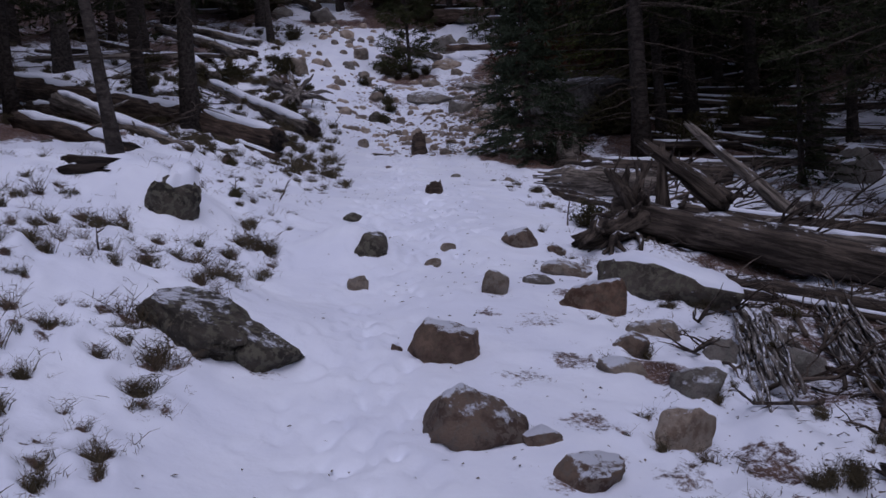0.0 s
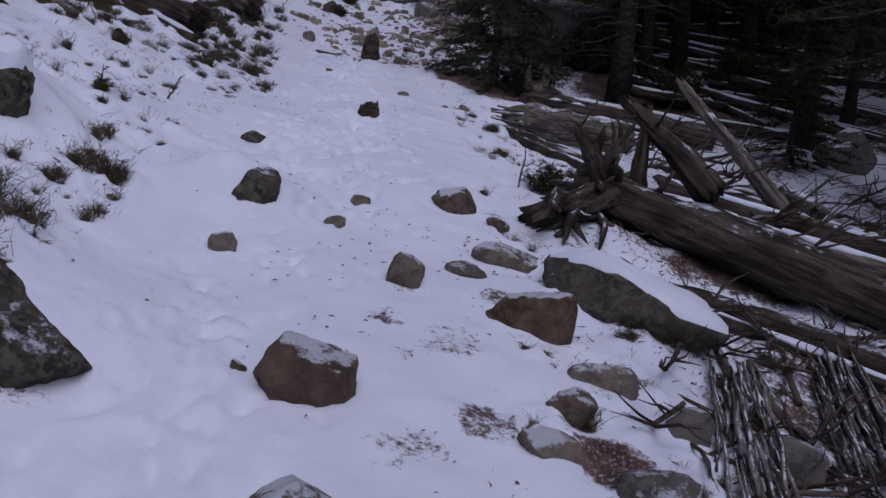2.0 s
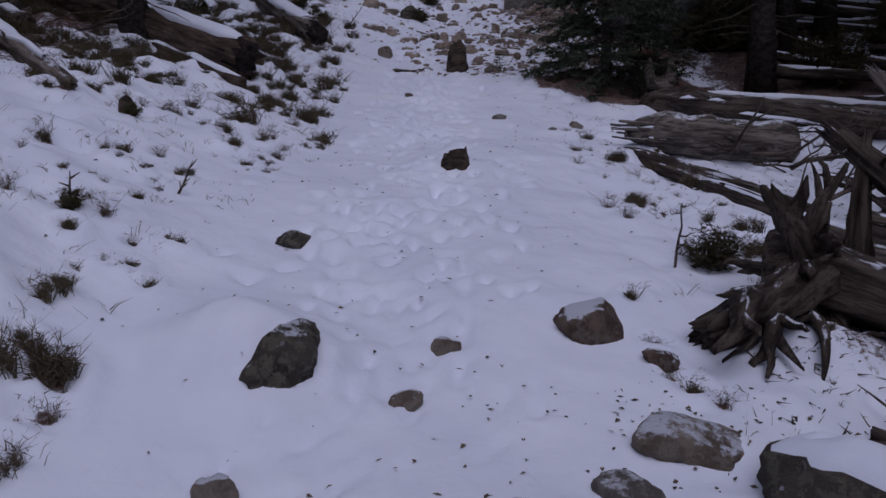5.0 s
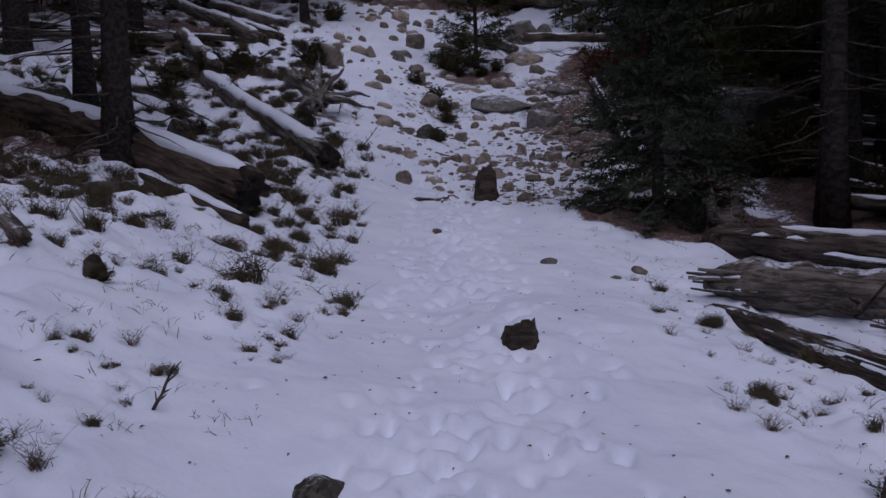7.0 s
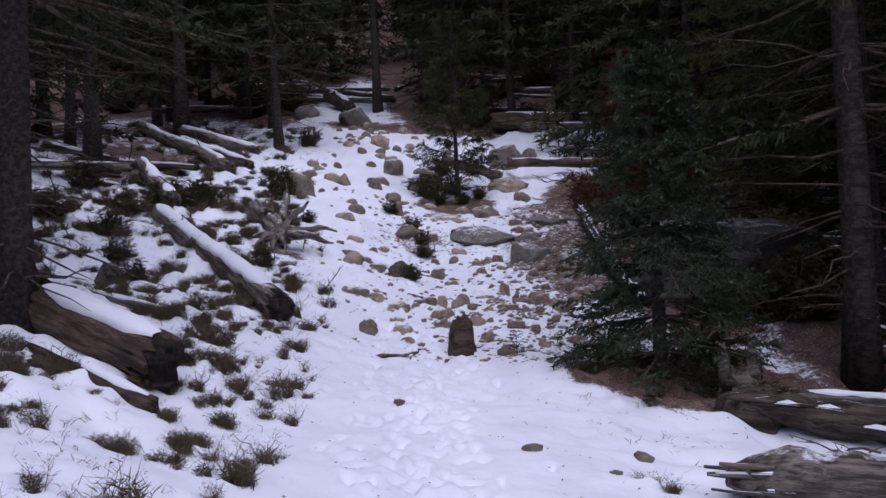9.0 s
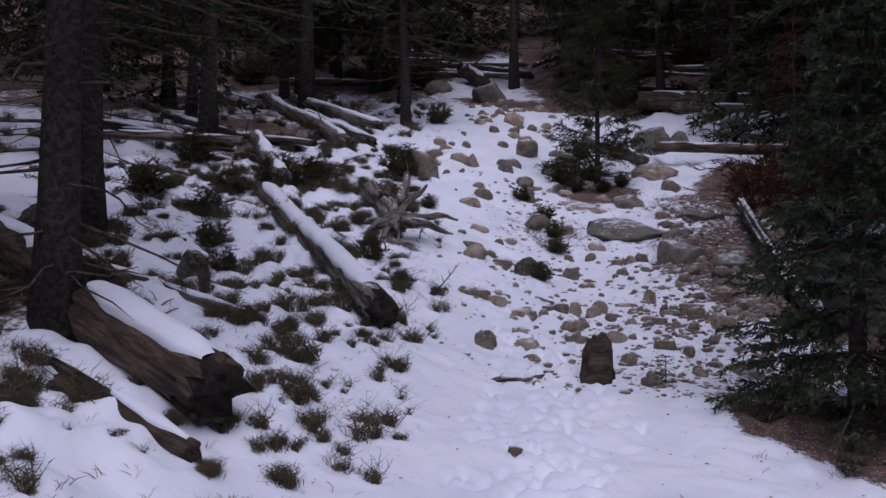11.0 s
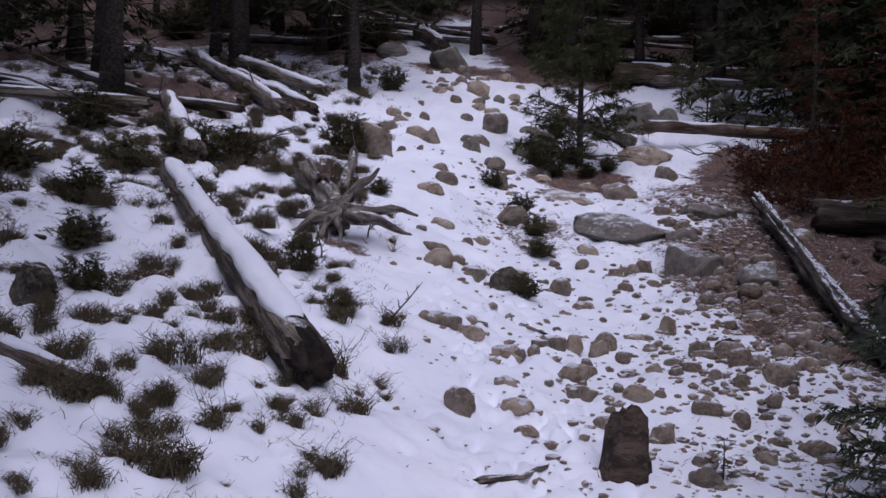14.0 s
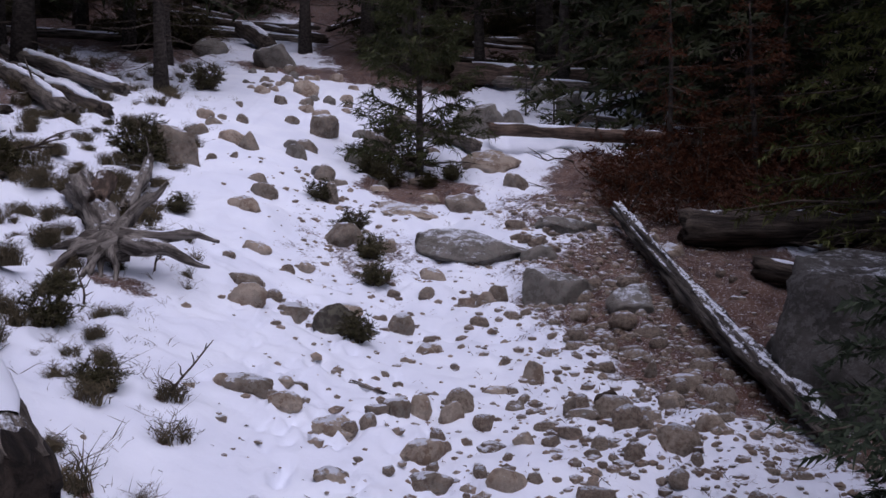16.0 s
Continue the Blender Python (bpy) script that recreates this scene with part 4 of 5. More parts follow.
g = ground_z(-2.51, 16.87)
roots("upturned_root", -2.51, 16.87, g + 0.19, (
    ((0.32, 0.12, 0.38), 0.052), ((0.62, 0.10, 0.0), 0.05), ((0.66, -0.22, -0.16), 0.058), ((-0.40, -0.22, -0.16), 0.065), ((-0.33, -0.12, -0.04), 0.06),
    ((-0.3, -0.28, -0.2), 0.05), ((-0.16, -0.30, -0.30), 0.034), ((-0.06, -0.26, -0.3), 0.024), ((0.08, -0.24, -0.3), 0.028),
    ((-0.2, -0.34, -0.32), 0.024)), 121, "bleached upturned root stump with spreading arms on the snow", M_BLEACH, 0.115, 0.16, 0, 1.12)
log((-2.54, 16.92, g + 0.22), (-3.12, 18.1, ground_z(-3.12, 18.1) + 0.16), 0.10, 0.135, M_BLEACH, "cracked bleached trunk of the upturned root, snow along its top", 126, raised=False, ridges=0.4)
log((-2.78, 17.35, ground_z(-2.78, 17.35) + 0.2), (-2.95, 18.05, ground_z(-2.95, 18.05) + 0.3), 0.06, 0.08, M_LOGBARK, "broken bark-covered trunk piece beside the root", 127, raised=False, ridges=0.4)
roots("root_plate", 1.45, 7.4, 0.80, (
    ((-0.22, -0.22, 0.48), 0.085), ((-0.05, 0.1, 0.25), 0.07), ((0.12, 0.0, 0.36), 0.05), ((0.22, 0.1, 0.52), 0.05), ((-0.52, -0.75, -0.06), 0.09), ((-0.38, -0.45, 0.0), 0.08),
    ((-0.30, -0.7, -0.14), 0.05), ((-0.1, -0.6, -0.2), 0.045), ((-0.2, -0.45, -0.2), 0.03), ((0.02, -0.4, -0.24), 0.035), ((0.3, -0.35, -0.24), 0.05), ((-0.05, -0.3, 0.12), 0.08),
    ((0.05, -0.25, 0.3), 0.06), ((-0.3, 0.05, 0.1), 0.05), ((0.0, 0.25, 0.1), 0.07), ((-0.42, -0.62, -0.14), 0.035)), 122,
    "torn-up root plate of a fallen tree, dark and jagged", M_DARKWOOD, 0.21, 0.2)
log((1.66, 7.72, 1.42), (2.15, 7.2, 0.92), 0.045, 0.10, M_DARKWOOD, "broken dark snag standing out of the root plate", 123, name="broken_snag", raised=False, stubs=5, ridges=0.7)
log((1.77, 7.6, 1.38), (1.72, 7.5, 0.85), 0.015, 0.06, M_DARKWOOD, "short jagged snag on the torn roots", 124, name="broken_snag", raised=False, ridges=0.7, stubs=3)
log(on(0.95, 6.9), on(1.35, 7.2), 0.06, 0.1, M_DARKWOOD, "rotten root piece fallen onto the snow", 125, name="rotten_root", ridges=0.6)

# ---- rotten wood split along the grain ----


def splintered(a, b, width, height, count, seed, label, mat, cap=0.0):
    """A trunk that has come apart into long slivers lying side by side."""
    r = random.Random(seed)
    a, b = V(a), V(b)
    x = (b - a).normalized()
    side = V((0, 0, 1)).cross(x).normalized()
    m = Matrix((x, side, x.cross(side))).transposed().to_4x4()
    m.translation = a
    ln = (b - a).length
    root = tagged(new("rotten_log"), label, "log", "fallen logs")
    root.matrix_world = m
    cb = bmesh.new()
    n = max(6, int(ln / 0.1))
    tube(cb, bent((0.06 * ln, 0, height * 0.42), (0.93 * ln, 0, height * 0.42), n, 0.03, r), [width * 0.5 * min(1.0, 0.35 + 4.0 * q / n, 0.6 + 6.0 * (1 - q / n)) for q in range(n)], 14, 0.3, seed, 0.45)
    for v in cb.verts:
        v.co.z = height * 0.42 + (v.co.z - height * 0.42) * min(1.0, height / width * 1.2)
    if mat is M_BLEACH:
        cb.free()
    else:
        part("core", cb, mat, root)
    for k in range(count):
        u = (k + 0.5) / count * 2 - 1 + r.uniform(-0.08, 0.08)
        z = height * math.sqrt(max(0.03, 1 - u * u)) * (r.uniform(0.35, 1.25) if mat is M_BLEACH else r.uniform(0.6, 1.02))
        shred = mat is M_BLEACH
        s0 = r.uniform(-0.03, 0.7 if shred else 0.45) * ln
        s1 = min(ln * 1.03, s0 + ln * (r.uniform(0.15, 0.5) if shred else r.uniform(0.35, 0.8)))
        rad = width / count * r.uniform(0.45, 1.25) * (1.9 if mat is M_BLEACH else 1)
        n = max(6, int((s1 - s0) / 0.08))
        pts = bent((s0, u * width / 2, z - rad), (s1, u * width / 2 + r.uniform(-0.03, 0.03), z - rad + r.uniform(-0.02, 0.01)), n, 0.03, r)
        bm = bmesh.new()
        tube(bm, pts, [rad * (0.35 + 0.65 * math.sin(math.pi * min(1, 0.15 + 0.85 * q / n))) for q in range(n)], 7, 0.45, r.uniform(0, 90), 0.5)
        cover = snow_cap(bm, 0.7, cap) if cap and k % 2 == 0 else None
        sl = part("splinter", bm, mat, root)
        if cover and len(cover.faces):
            part("snow_cover", cover, M_SNOW, sl, "thin strip of snow")
    return root


splintered(on(1.78, 5.62), on(1.42, 4.0), 0.25, 0.07, 46, 130, "rotten log shredded into bleached slivers on the snow", M_BLEACH)
splintered(on(2.42, 5.95), on(2.0, 4.2), 0.28, 0.06, 46, 131, "long strip of rotten bark and slivers", M_BLEACH)
splintered(on(1.55, 6.55), on(3.1, 5.75), 0.25, 0.12, 9, 132, "dark splintered wood lying under the big trunk", M_DARKWOOD, 0.01)
splintered(on(1.06, 11.15), on(2.62, 11.25), 0.34, 0.27, 20, 133, "thick grey log split along its grain", M_DEAD, 0.006)
splintered(on(1.02, 10.7), on(2.25, 9.55), 0.24, 0.09, 8, 134, "splintered plank-like log with snow in its cracks", M_DARKWOOD, 0.02)
splintered(on(1.5, 12.75), on(3.9, 12.2), 0.26, 0.2, 11, 135, "weathered cracked log under a strip of snow", M_DARKWOOD, 0.025)

# ---- trees ----
fir = conifer("fir_tree", "young dark green fir with boughs down to the snow", 31, 2.7, 1.0, 0.03, 20, M_YOUNG, 0.06, sprays=13, needle=0.05, width=0.008, arms=12, per=17)
fir.location = on(1.25, 13.6)
pine = conifer("young_pine", "slender young pine standing beside the trail", 32, 3.1, 0.86, 0.07, 16, M_PINE, 0.045, dead=9, sprays=9, needle=0.1, width=0.007, droop=-0.3, arms=8, per=16)
pine.location = on(-0.6, 21.6)
big_pine = conifer("pine_tree", "olive green pine with low spreading boughs", 33, 5.5, 1.6, 0.1, 22, M_OLIVE, 0.1, sprays=11, needle=0.09, width=0.008, droop=0.15, arms=8, per=18, dead=10)
big_pine.location = on(3.6, 18.6)
sap = conifer("pine_sapling", "thin pine sapling in the snow", 34, 1.0, 0.22, 0.2, 7, M_PINE, 0.014, sprays=4, needle=0.06, arms=4, per=10, droop=-0.3)
sap.location = on(1.02, 25.2)
copy_thing(sap, pose(*on(1.3, 24.2), 0, 0, 80) @ Matrix.Diagonal((1, 1, 0.6, 1)))
copy_thing(sap, pose(*on(0.12, 14.25), 0, 0, 40) @ Matrix.Diagonal((0.35, 0.35, 0.2, 1)))


def shrub(name, label, seed, height, spread, stems, mat, per=16, needle=0.045, width=0.006, category="shrub", droop=0.0, bare=0):
    """A low bush: many stems from one root, each set with sprays of needles; some stems bare."""
    r = random.Random(seed)
    root = tagged(new(name), label, category)
    sb, nb = bmesh.new(), bmesh.new()
    for k in range(stems):
        an = r.uniform(0, 2 * math.pi)
        out = spread * math.sqrt(r.random())
        tip = V((math.cos(an) * out, math.sin(an) * out, height * r.uniform(0.45, 1.05) * (1 - 0.5 * out / spread) - droop * out))
        pts = bent((math.cos(an) * out * 0.25, math.sin(an) * out * 0.25, -0.03), tip, 5, 0.2 * tip.length, r)
        rr = 0.004 + 0.008 * r.random()
        tube(sb, pts, [rr, rr * 0.85, rr * 0.7, rr * 0.5, rr * 0.2], 4, cap=False)
        if k < bare:
            continue
        for q in range(1, 5):
            for _ in range(2):
                d = V((r.gauss(0, 1), r.gauss(0, 1), r.uniform(-0.2, 0.9))).normalized() * (0.08 + 0.25 * spread * r.random())
                needles(nb, pts[q], V(pts[q]) + d, per, needle, r, width, droop)
    tagged(part("stem", sb, M_TWIG, root), kind="stuff")
    part("foliage", nb, mat, root, smooth=False)
    return root


red = shrub("dead_fir_bough", "fallen fir boughs with rust-red needles", 35, 0.7, 0.65, 42, M_RED, 15, 0.06, 0.006, "bough", 0.1, 14)
red.location = on(1.65, 21.2)
for k, (x, y, s) in enumerate(((2.2, 20.3, 0.9), (2.75, 20.3, 1.1), (1.6, 14.4, 0.6), (2.9, 22.4, 1.2), (1.95, 20.7, 1.0), (2.4, 21.1, 1.2), (3.0, 20.9, 1.3), (3.3, 19.8, 1.3), (2.55, 19.7, 0.8), (3.7, 20.9, 1.4), (1.45, 20.25, 0.7), (1.75, 19.85, 0.6), (2.15, 19.5, 0.7))):
    copy_thing(red, pose(*on(x, y), 0, 0, k * 70 + 20) @ Matrix.Diagonal((s, s, s, 1)))
dead_fir = conifer("dead_fir", "dying fir with sparse rust-red needles", 38, 2.3, 0.75, 0.05, 12, M_RED, 0.035, sprays=7, needle=0.05, width=0.006, droop=0.3, arms=7, per=9, dead=10)
dead_fir.location = on(2.1, 21.1)
copy_thing(dead_fir, pose(*on(2.9, 20.6), 0, 4, 120) @ Matrix.Diagonal((1.1, 1.1, 0.9, 1)))
copy_thing(dead_fir, pose(*on(3.5, 21.6), 0, -3, 220) @ Matrix.Diagonal((1.2, 1.2, 1.1, 1)))
bush = shrub("juniper_bush", "low dark evergreen bush pushing through snow", 37, 0.5, 0.32, 44, M_JUNIPER, 16, 0.05, 0.006)
bush.location = on(-3.15, 19.75)
for k, (x, y, s) in enumerate(((-4.35, 18.3, 1.1), (-4.0, 18.6, 0.9), (-0.9, 21.1, 0.55), (-0.25, 21.35, 0.5), (-1.15, 21.4, 0.6), (-1.3, 21.9, 0.6), (-0.5, 21.2, 0.45), (-0.7, 21.9, 0.6), (-1.2, 19.3, 0.55), (-1.02, 18.75, 0.5), (-0.95, 18.1, 0.45),
                               (-1.55, 19.95, 0.5), (-1.0, 16.85, 0.45), (-0.95, 23.0, 0.8), (-3.6, 24.3, 0.9), (-2.55, 18.6, 0.4), (-2.6, 16.2, 0.36), (-2.45, 15.7, 0.5), (-3.6, 16.6, 0.6), (-4.3, 16.2, 0.7),
                               (-3.9, 15.4, 0.6), (-4.6, 17.4, 0.8), (-5.2, 16.6, 0.9), (-3.4, 14.6, 0.55), (-4.4, 13.6, 0.7), (-5.6, 18.6, 1.0), (-1.62, 7.18, 0.22), (-2.0, 8.85, 0.2), (-2.05, 15.2, 0.4), (-2.3, 14.6, 0.45), (1.2, 7.85, 0.5))):
    copy_thing(bush, pose(*on(x, y), 0, 0, k * 63) @ Matrix.Diagonal((s, s, s * 0.9, 1)))

# extra bushes, made up to break up and darken the dim forest floor
rng = random.Random(42)
for k in range(60):
    x, y = (rng.uniform(-11, 6), rng.uniform(28.5, 38)) if k < 44 else (rng.uniform(2.6, 5.5), rng.uniform(13.5, 24))
    if abs(x - float(trail_x(y))) < 1.0:
        continue
    q = rng.uniform(1.1, 2.4)
    copy_thing(bush, pose(*on(x, y), 0, 0, rng.uniform(0, 360)) @ Matrix.Diagonal((q, q, q * 0.8, 1)))

TALL = []
for k in range(4):
    tall = conifer("forest_tree", "tall dark conifer with a bare lower trunk", 40 + k, 11 + k, 2.3, (0.27, 0.2, 0.32, 0.24)[k], 18, M_FIR, (0.15, 0.12, 0.16, 0.13)[k],
                   sprays=8, needle=0.3, width=0.055, droop=0.2, arms=7, per=5, dead=26, lean=(0.01, -0.015, 0.0, 0.02)[k])
    TALL.append(tall)
NEAR = []
for k in range(2):
    near = conifer("forest_tree", "dark conifer with dead lower branches beside the trail", 46 + k, 11 + k, 2.2, (0.27, 0.22)[k], 18, M_FIR, (0.15, 0.14)[k],
                   sprays=10, needle=0.13, width=0.016, droop=0.25, arms=7, per=16, dead=34, lean=(0.008, -0.01)[k])
    NEAR.append(near)
low_fir = conifer("forest_fir", "dense dark fir reaching down to the ground", 50, 7.0, 1.5, 0.06, 20, M_FIR, 0.1, sprays=7, needle=0.15, width=0.024, droop=0.3, arms=8, per=7)
# trunks that stand out, plus trees added on the right for shade; then the wood behind and around, its unseen trees
# cutting sky light
MARKED = ((-3.17, 11.95), (2.95, 13.9), (3.5, 14.9), (-4.82, 26.7), (0.54, 28.4), (-1.67, 30.9), (-2.9, 30.2), (-7.5, 26.7), (-6.2, 20.2), (-7.2, 29.6),
          (-7.7, 28.3), (-7.6, 22.5), (-5.7, 12.6), (-4.6, 14.6), (4.4, 17.0), (5.2, 13.2), (1.9, 27.3), (3.2, 25.5), (5.6, 11.2), (4.2, 15.8), (6.2, 14.2), (4.9, 9.4), (4.7, 18.9), (5.4, 16.3), (4.6, 21.4), (6.4, 9.0))
rng = random.Random(8)
spots = [(x, y, True) for x, y in MARKED]
tries = 0
while len(spots) < 330 and tries < 14000:
    tries += 1
    x, y = rng.uniform(-26, 26), rng.uniform(-14, 60)
    if abs(x - float(trail_x(max(0, y)))) < (3.2 if y < 20 else 1.6) or (y < 10 and abs(x) < 5) or (-4 < x < 2.6 and y < 28.5) or (2.5 < x < 6.5 and 5 < y < 12):
        continue
    if any((x - a) ** 2 + (y - b) ** 2 < (1.3 if y > 26 else 1.9) ** 2 for a, b, _ in spots):
        continue
    spots.append((x, y, False))
near_count = far_count = 0
for k, (x, y, marked) in enumerate(spots):
    s = rng.uniform(0.75, 0.95) if marked else rng.uniform(0.75, 1.2)
    m = pose(*on(x, y), rng.uniform(-1.5, 1.5), rng.uniform(-1.5, 1.5), rng.uniform(0, 360)) @ Matrix.Diagonal((s, s, s, 1))
    close = abs(x) < 8.5 and 2 < y < 22
    kind_of = NEAR if close else TALL
    if close:
        near_count += 1
    else:
        far_count += 1
    i = (near_count if close else far_count) - 1
    if i < len(kind_of):
        kind_of[i].matrix_world = m
    else:
        copy_thing(kind_of[i % len(kind_of)], m)
LOW = ((5.2, 17.6), (4.9, 19.6), (6.6, 18.2), (8.4, 15.6), (3.2, 23.0), (6.0, 22.5), (8.5, 20.5), (-9.5, 17), (-8.8, 24), (-1.2, 34), (-5, 36), (3.5, 33), (7, 30), (-9, 32), (-12, 27), (9, 26), (11, 18))
# further firs on the right, there also to shade that side
LOW += ((3.4, 22.2), (2.8, 24.6), (3.7, 25.0), (4.2, 20.4), (4.4, 22.8), (9.5, 14.0), (10.5, 11.0))
low_fir.location = on(*LOW[0])
for k, (x, y) in enumerate(LOW[1:]):
    s = rng.uniform(0.8, 1.3)
    copy_thing(low_fir, pose(*on(x, y), 0, 0, k * 77) @ Matrix.Diagonal((s, s, s, 1)))
copy_thing(low_fir, pose(*on(4.6, 12.1), 0, 0, 50) @ Matrix.Diagonal((0.5, 0.5, 0.3, 1)))
for k in range(95):
    x, y = rng.uniform(-19, 15), rng.uniform(34.5, 54)
    s = rng.uniform(0.8, 1.4)
    copy_thing(low_fir, pose(*on(x, y), 0, 0, k * 31) @ Matrix.Diagonal((s, s, s, 1)))
# ring of firs out of view, added to hold back low sky light
for k in range(34):
    a = rng.uniform(0.9, 2.24) * math.pi
    copy_thing(low_fir, pose(*on(17 * math.cos(a), 9 + 17 * math.sin(a)), 0, 0, k * 31))

thin = conifer("thin_tree", "thin dead tree leaning over the bank", 36, 4.5, 0.5, 0.75, 4, M_TWIG, 0.06, sprays=1, per=1, arms=3, dead=10, lean=-0.10)
thin.location = on(-2.72, 7.85)

# ---- tufts and shrubs ----
rng = random.Random(15)
TUFTS = []
for k in range(10):
    bm = bmesh.new()
    heath = k % 2 == 1
    if heath:
        for q in range(2 + k % 3):
            o = (rng.gauss(0, 0.045), rng.gauss(0, 0.045), 0)
            blades(bm, o, 34, rng.uniform(0.07, 0.11), 0.028, rng, 0.0021, 0.75, 4)
        blades(bm, (0, 0, 0), 14, 0.16, 0.04, rng, 0.0016, 0.9, 3)
    else:
        blades(bm, (0, 0, 0), 16 + 3 * k, 0.11 + 0.006 * k, 0.03 + 0.003 * k, rng, 0.0016, 0.95, 3)
        blades(bm, (0, 0, 0), 26, 0.05, 0.035, rng, 0.0022, 0.9, 3)
    TUFTS.append(mesh_of("heath_tuft" if heath else "grass_tuft", bm, M_HEATH if heath else M_GRASS, False))


def tuft(mesh, x, y, s):
    heath = mesh.name.startswith("heath")
    ob = new("heath_tuft" if heath else "grass_tuft", mesh)
    ob.matrix_world = pose(*on(x, y, -0.012), 0, 0, rng.uniform(0, 360)) @ Matrix.Diagonal((s, s, s * rng.uniform(0.75, 1.15), 1))
    tagged(ob, "dark evergreen heath tuft poking through snow" if heath else "dry brown grass tuft poking through snow", "shrub" if heath else "grass", "heath tufts" if heath else "grass tufts")


def joined(name, items, mat, label, category):
    """Many small plants as one uncountable object."""
    verts, faces, cache = [], [], {}
    for mesh, m in items:
        if mesh.name not in cache:
            cache[mesh.name] = (np.array([v.co[:] for v in mesh.vertices]), [tuple(p.vertices) for p in mesh.polygons])
        co, fs = cache[mesh.name]
        n0 = len(verts)
        a = np.array(m)
        verts.extend((co @ a[:3, :3].T + a[:3, 3]).tolist())
        faces.extend([tuple(n0 + i for i in f) for f in fs])
    me = bpy.data.meshes.new(name)
    me.from_pydata(verts, [], faces)
    me.materials.append(mat)
    tagged(new(name, me), label, category, kind="stuff")


GROWTH.sort(key=lambda p: abs(p[0] + 0.4) + (0.5 * max(0, p[1] - 11)))
counts, rest = {True: 0, False: 0}, {True: [], False: []}
for x, y, q, left in GROWTH:
    heathy = rng.random() < (0.75 if left and y > 9.5 else 0.5)
    mesh, q = TUFTS[rng.choice((1, 3, 5, 7, 9)) - (0 if heathy else 1)], q * ((1.5 if heathy else 1.15) if y > 9.5 else 1.1)
    counts[heathy] += 1
    if counts[heathy] <= 290:
        tuft(mesh, x, y, q)
    else:
        rest[heathy].append((mesh, pose(*on(x, y, -0.012), 0, 0, rng.uniform(0, 360)) @ Matrix.Diagonal((q, q, q, 1))))
for k in range(330):
    x, y = rng.uniform(-9.5, -3.7), rng.uniform(11.5, 27)
    q = rng.uniform(1.2, 2.4)
    if vnoise(np.array(x * 0.9), np.array(y * 0.9), 33) > -0.3:
        rest[True].append((TUFTS[rng.choice((1, 3, 5, 7, 9))], pose(*on(x, y, -0.012), 0, 0, rng.uniform(0, 360)) @ Matrix.Diagonal((q, q, q * 0.9, 1))))
joined("heath_growth", rest[True], M_HEATH, "dark olive heath spreading over the wooded bank", "shrub")
joined("grass_growth", rest[False], M_GRASS, "dry brown grass showing through thin snow", "grass")
CLUMPS = []
for k in range(5):
    bm = bmesh.new()
    for q in range(3 + k % 3):
        o = (rng.gauss(0, 0.1) if q else 0, rng.gauss(0, 0.07) if q else 0, 0)
        blades(bm, o, 60, rng.uniform(0.12, 0.19), 0.06, rng, 0.0024, 0.65, 4)
        blades(bm, o, 40, rng.uniform(0.07, 0.11), 0.08, rng, 0.0026, 0.9, 3)
    CLUMPS.append(mesh_of("heath_clump", bm, M_HEATH, False))
made, placed = 0, []
while made < 290:
    y = rng.uniform(10.2, 21.5)
    x = float(trail_x(y)) - 0.95 - abs(rng.gauss(0, 1.5 if made < 130 else 2.4))
    if any((x - px) ** 2 + (y - py) ** 2 < (0.3 - 0.0006 * made) ** 2 for px, py in placed):
        continue
    placed.append((x, y))
    ob = new("heath_clump", CLUMPS[made % 5])
    q = rng.uniform(0.42, 0.82) * (1.3 if x < -2.6 else 1)
    ob.matrix_world = pose(*on(x, y), 0, 0, rng.uniform(0, 360)) @ Matrix.Diagonal((q, q, q * rng.uniform(0.8, 1.15), 1))
    tagged(ob, "spreading olive-brown heath clump on the snowy bank", "shrub", "heath clumps")
    made += 1
for k in range(56):
    ob = new("heath_clump", CLUMPS[k % 5])
    q = rng.uniform(0.35, 0.75)
    x, y = (rng.uniform(1.3, 3.2), rng.uniform(2.8, 6.2)) if k < 42 else (rng.uniform(0.9, 2.2), rng.uniform(7.8, 10.2))
    ob.matrix_world = pose(*on(x, y), 0, 0, rng.uniform(0, 360)) @ Matrix.Diagonal((q, q, q, 1))
    tagged(ob, "small brown heath clump among the debris", "shrub", "heath clumps")
verge = bmesh.new()
for _ in range(1600):
    left = rng.random() < 0.85
    y = rng.uniform(2.2, 24)
    edge = float(trail_x(y))
    x = edge - 0.7 - abs(rng.gauss(0, 1.6)) if left else edge + 1.3 + abs(rng.gauss(0, 0.5))
    blades(verge, on(x, y), rng.randrange(3, 9), rng.uniform(0.04, 0.09), 0.06, rng, 0.002, 1.6, 1)
tagged(new("grass_blades", mesh_of("grass_blades", verge, M_GRASS, False)), "sparse dry grass stalks sticking out of the snow", "grass", kind="stuff")

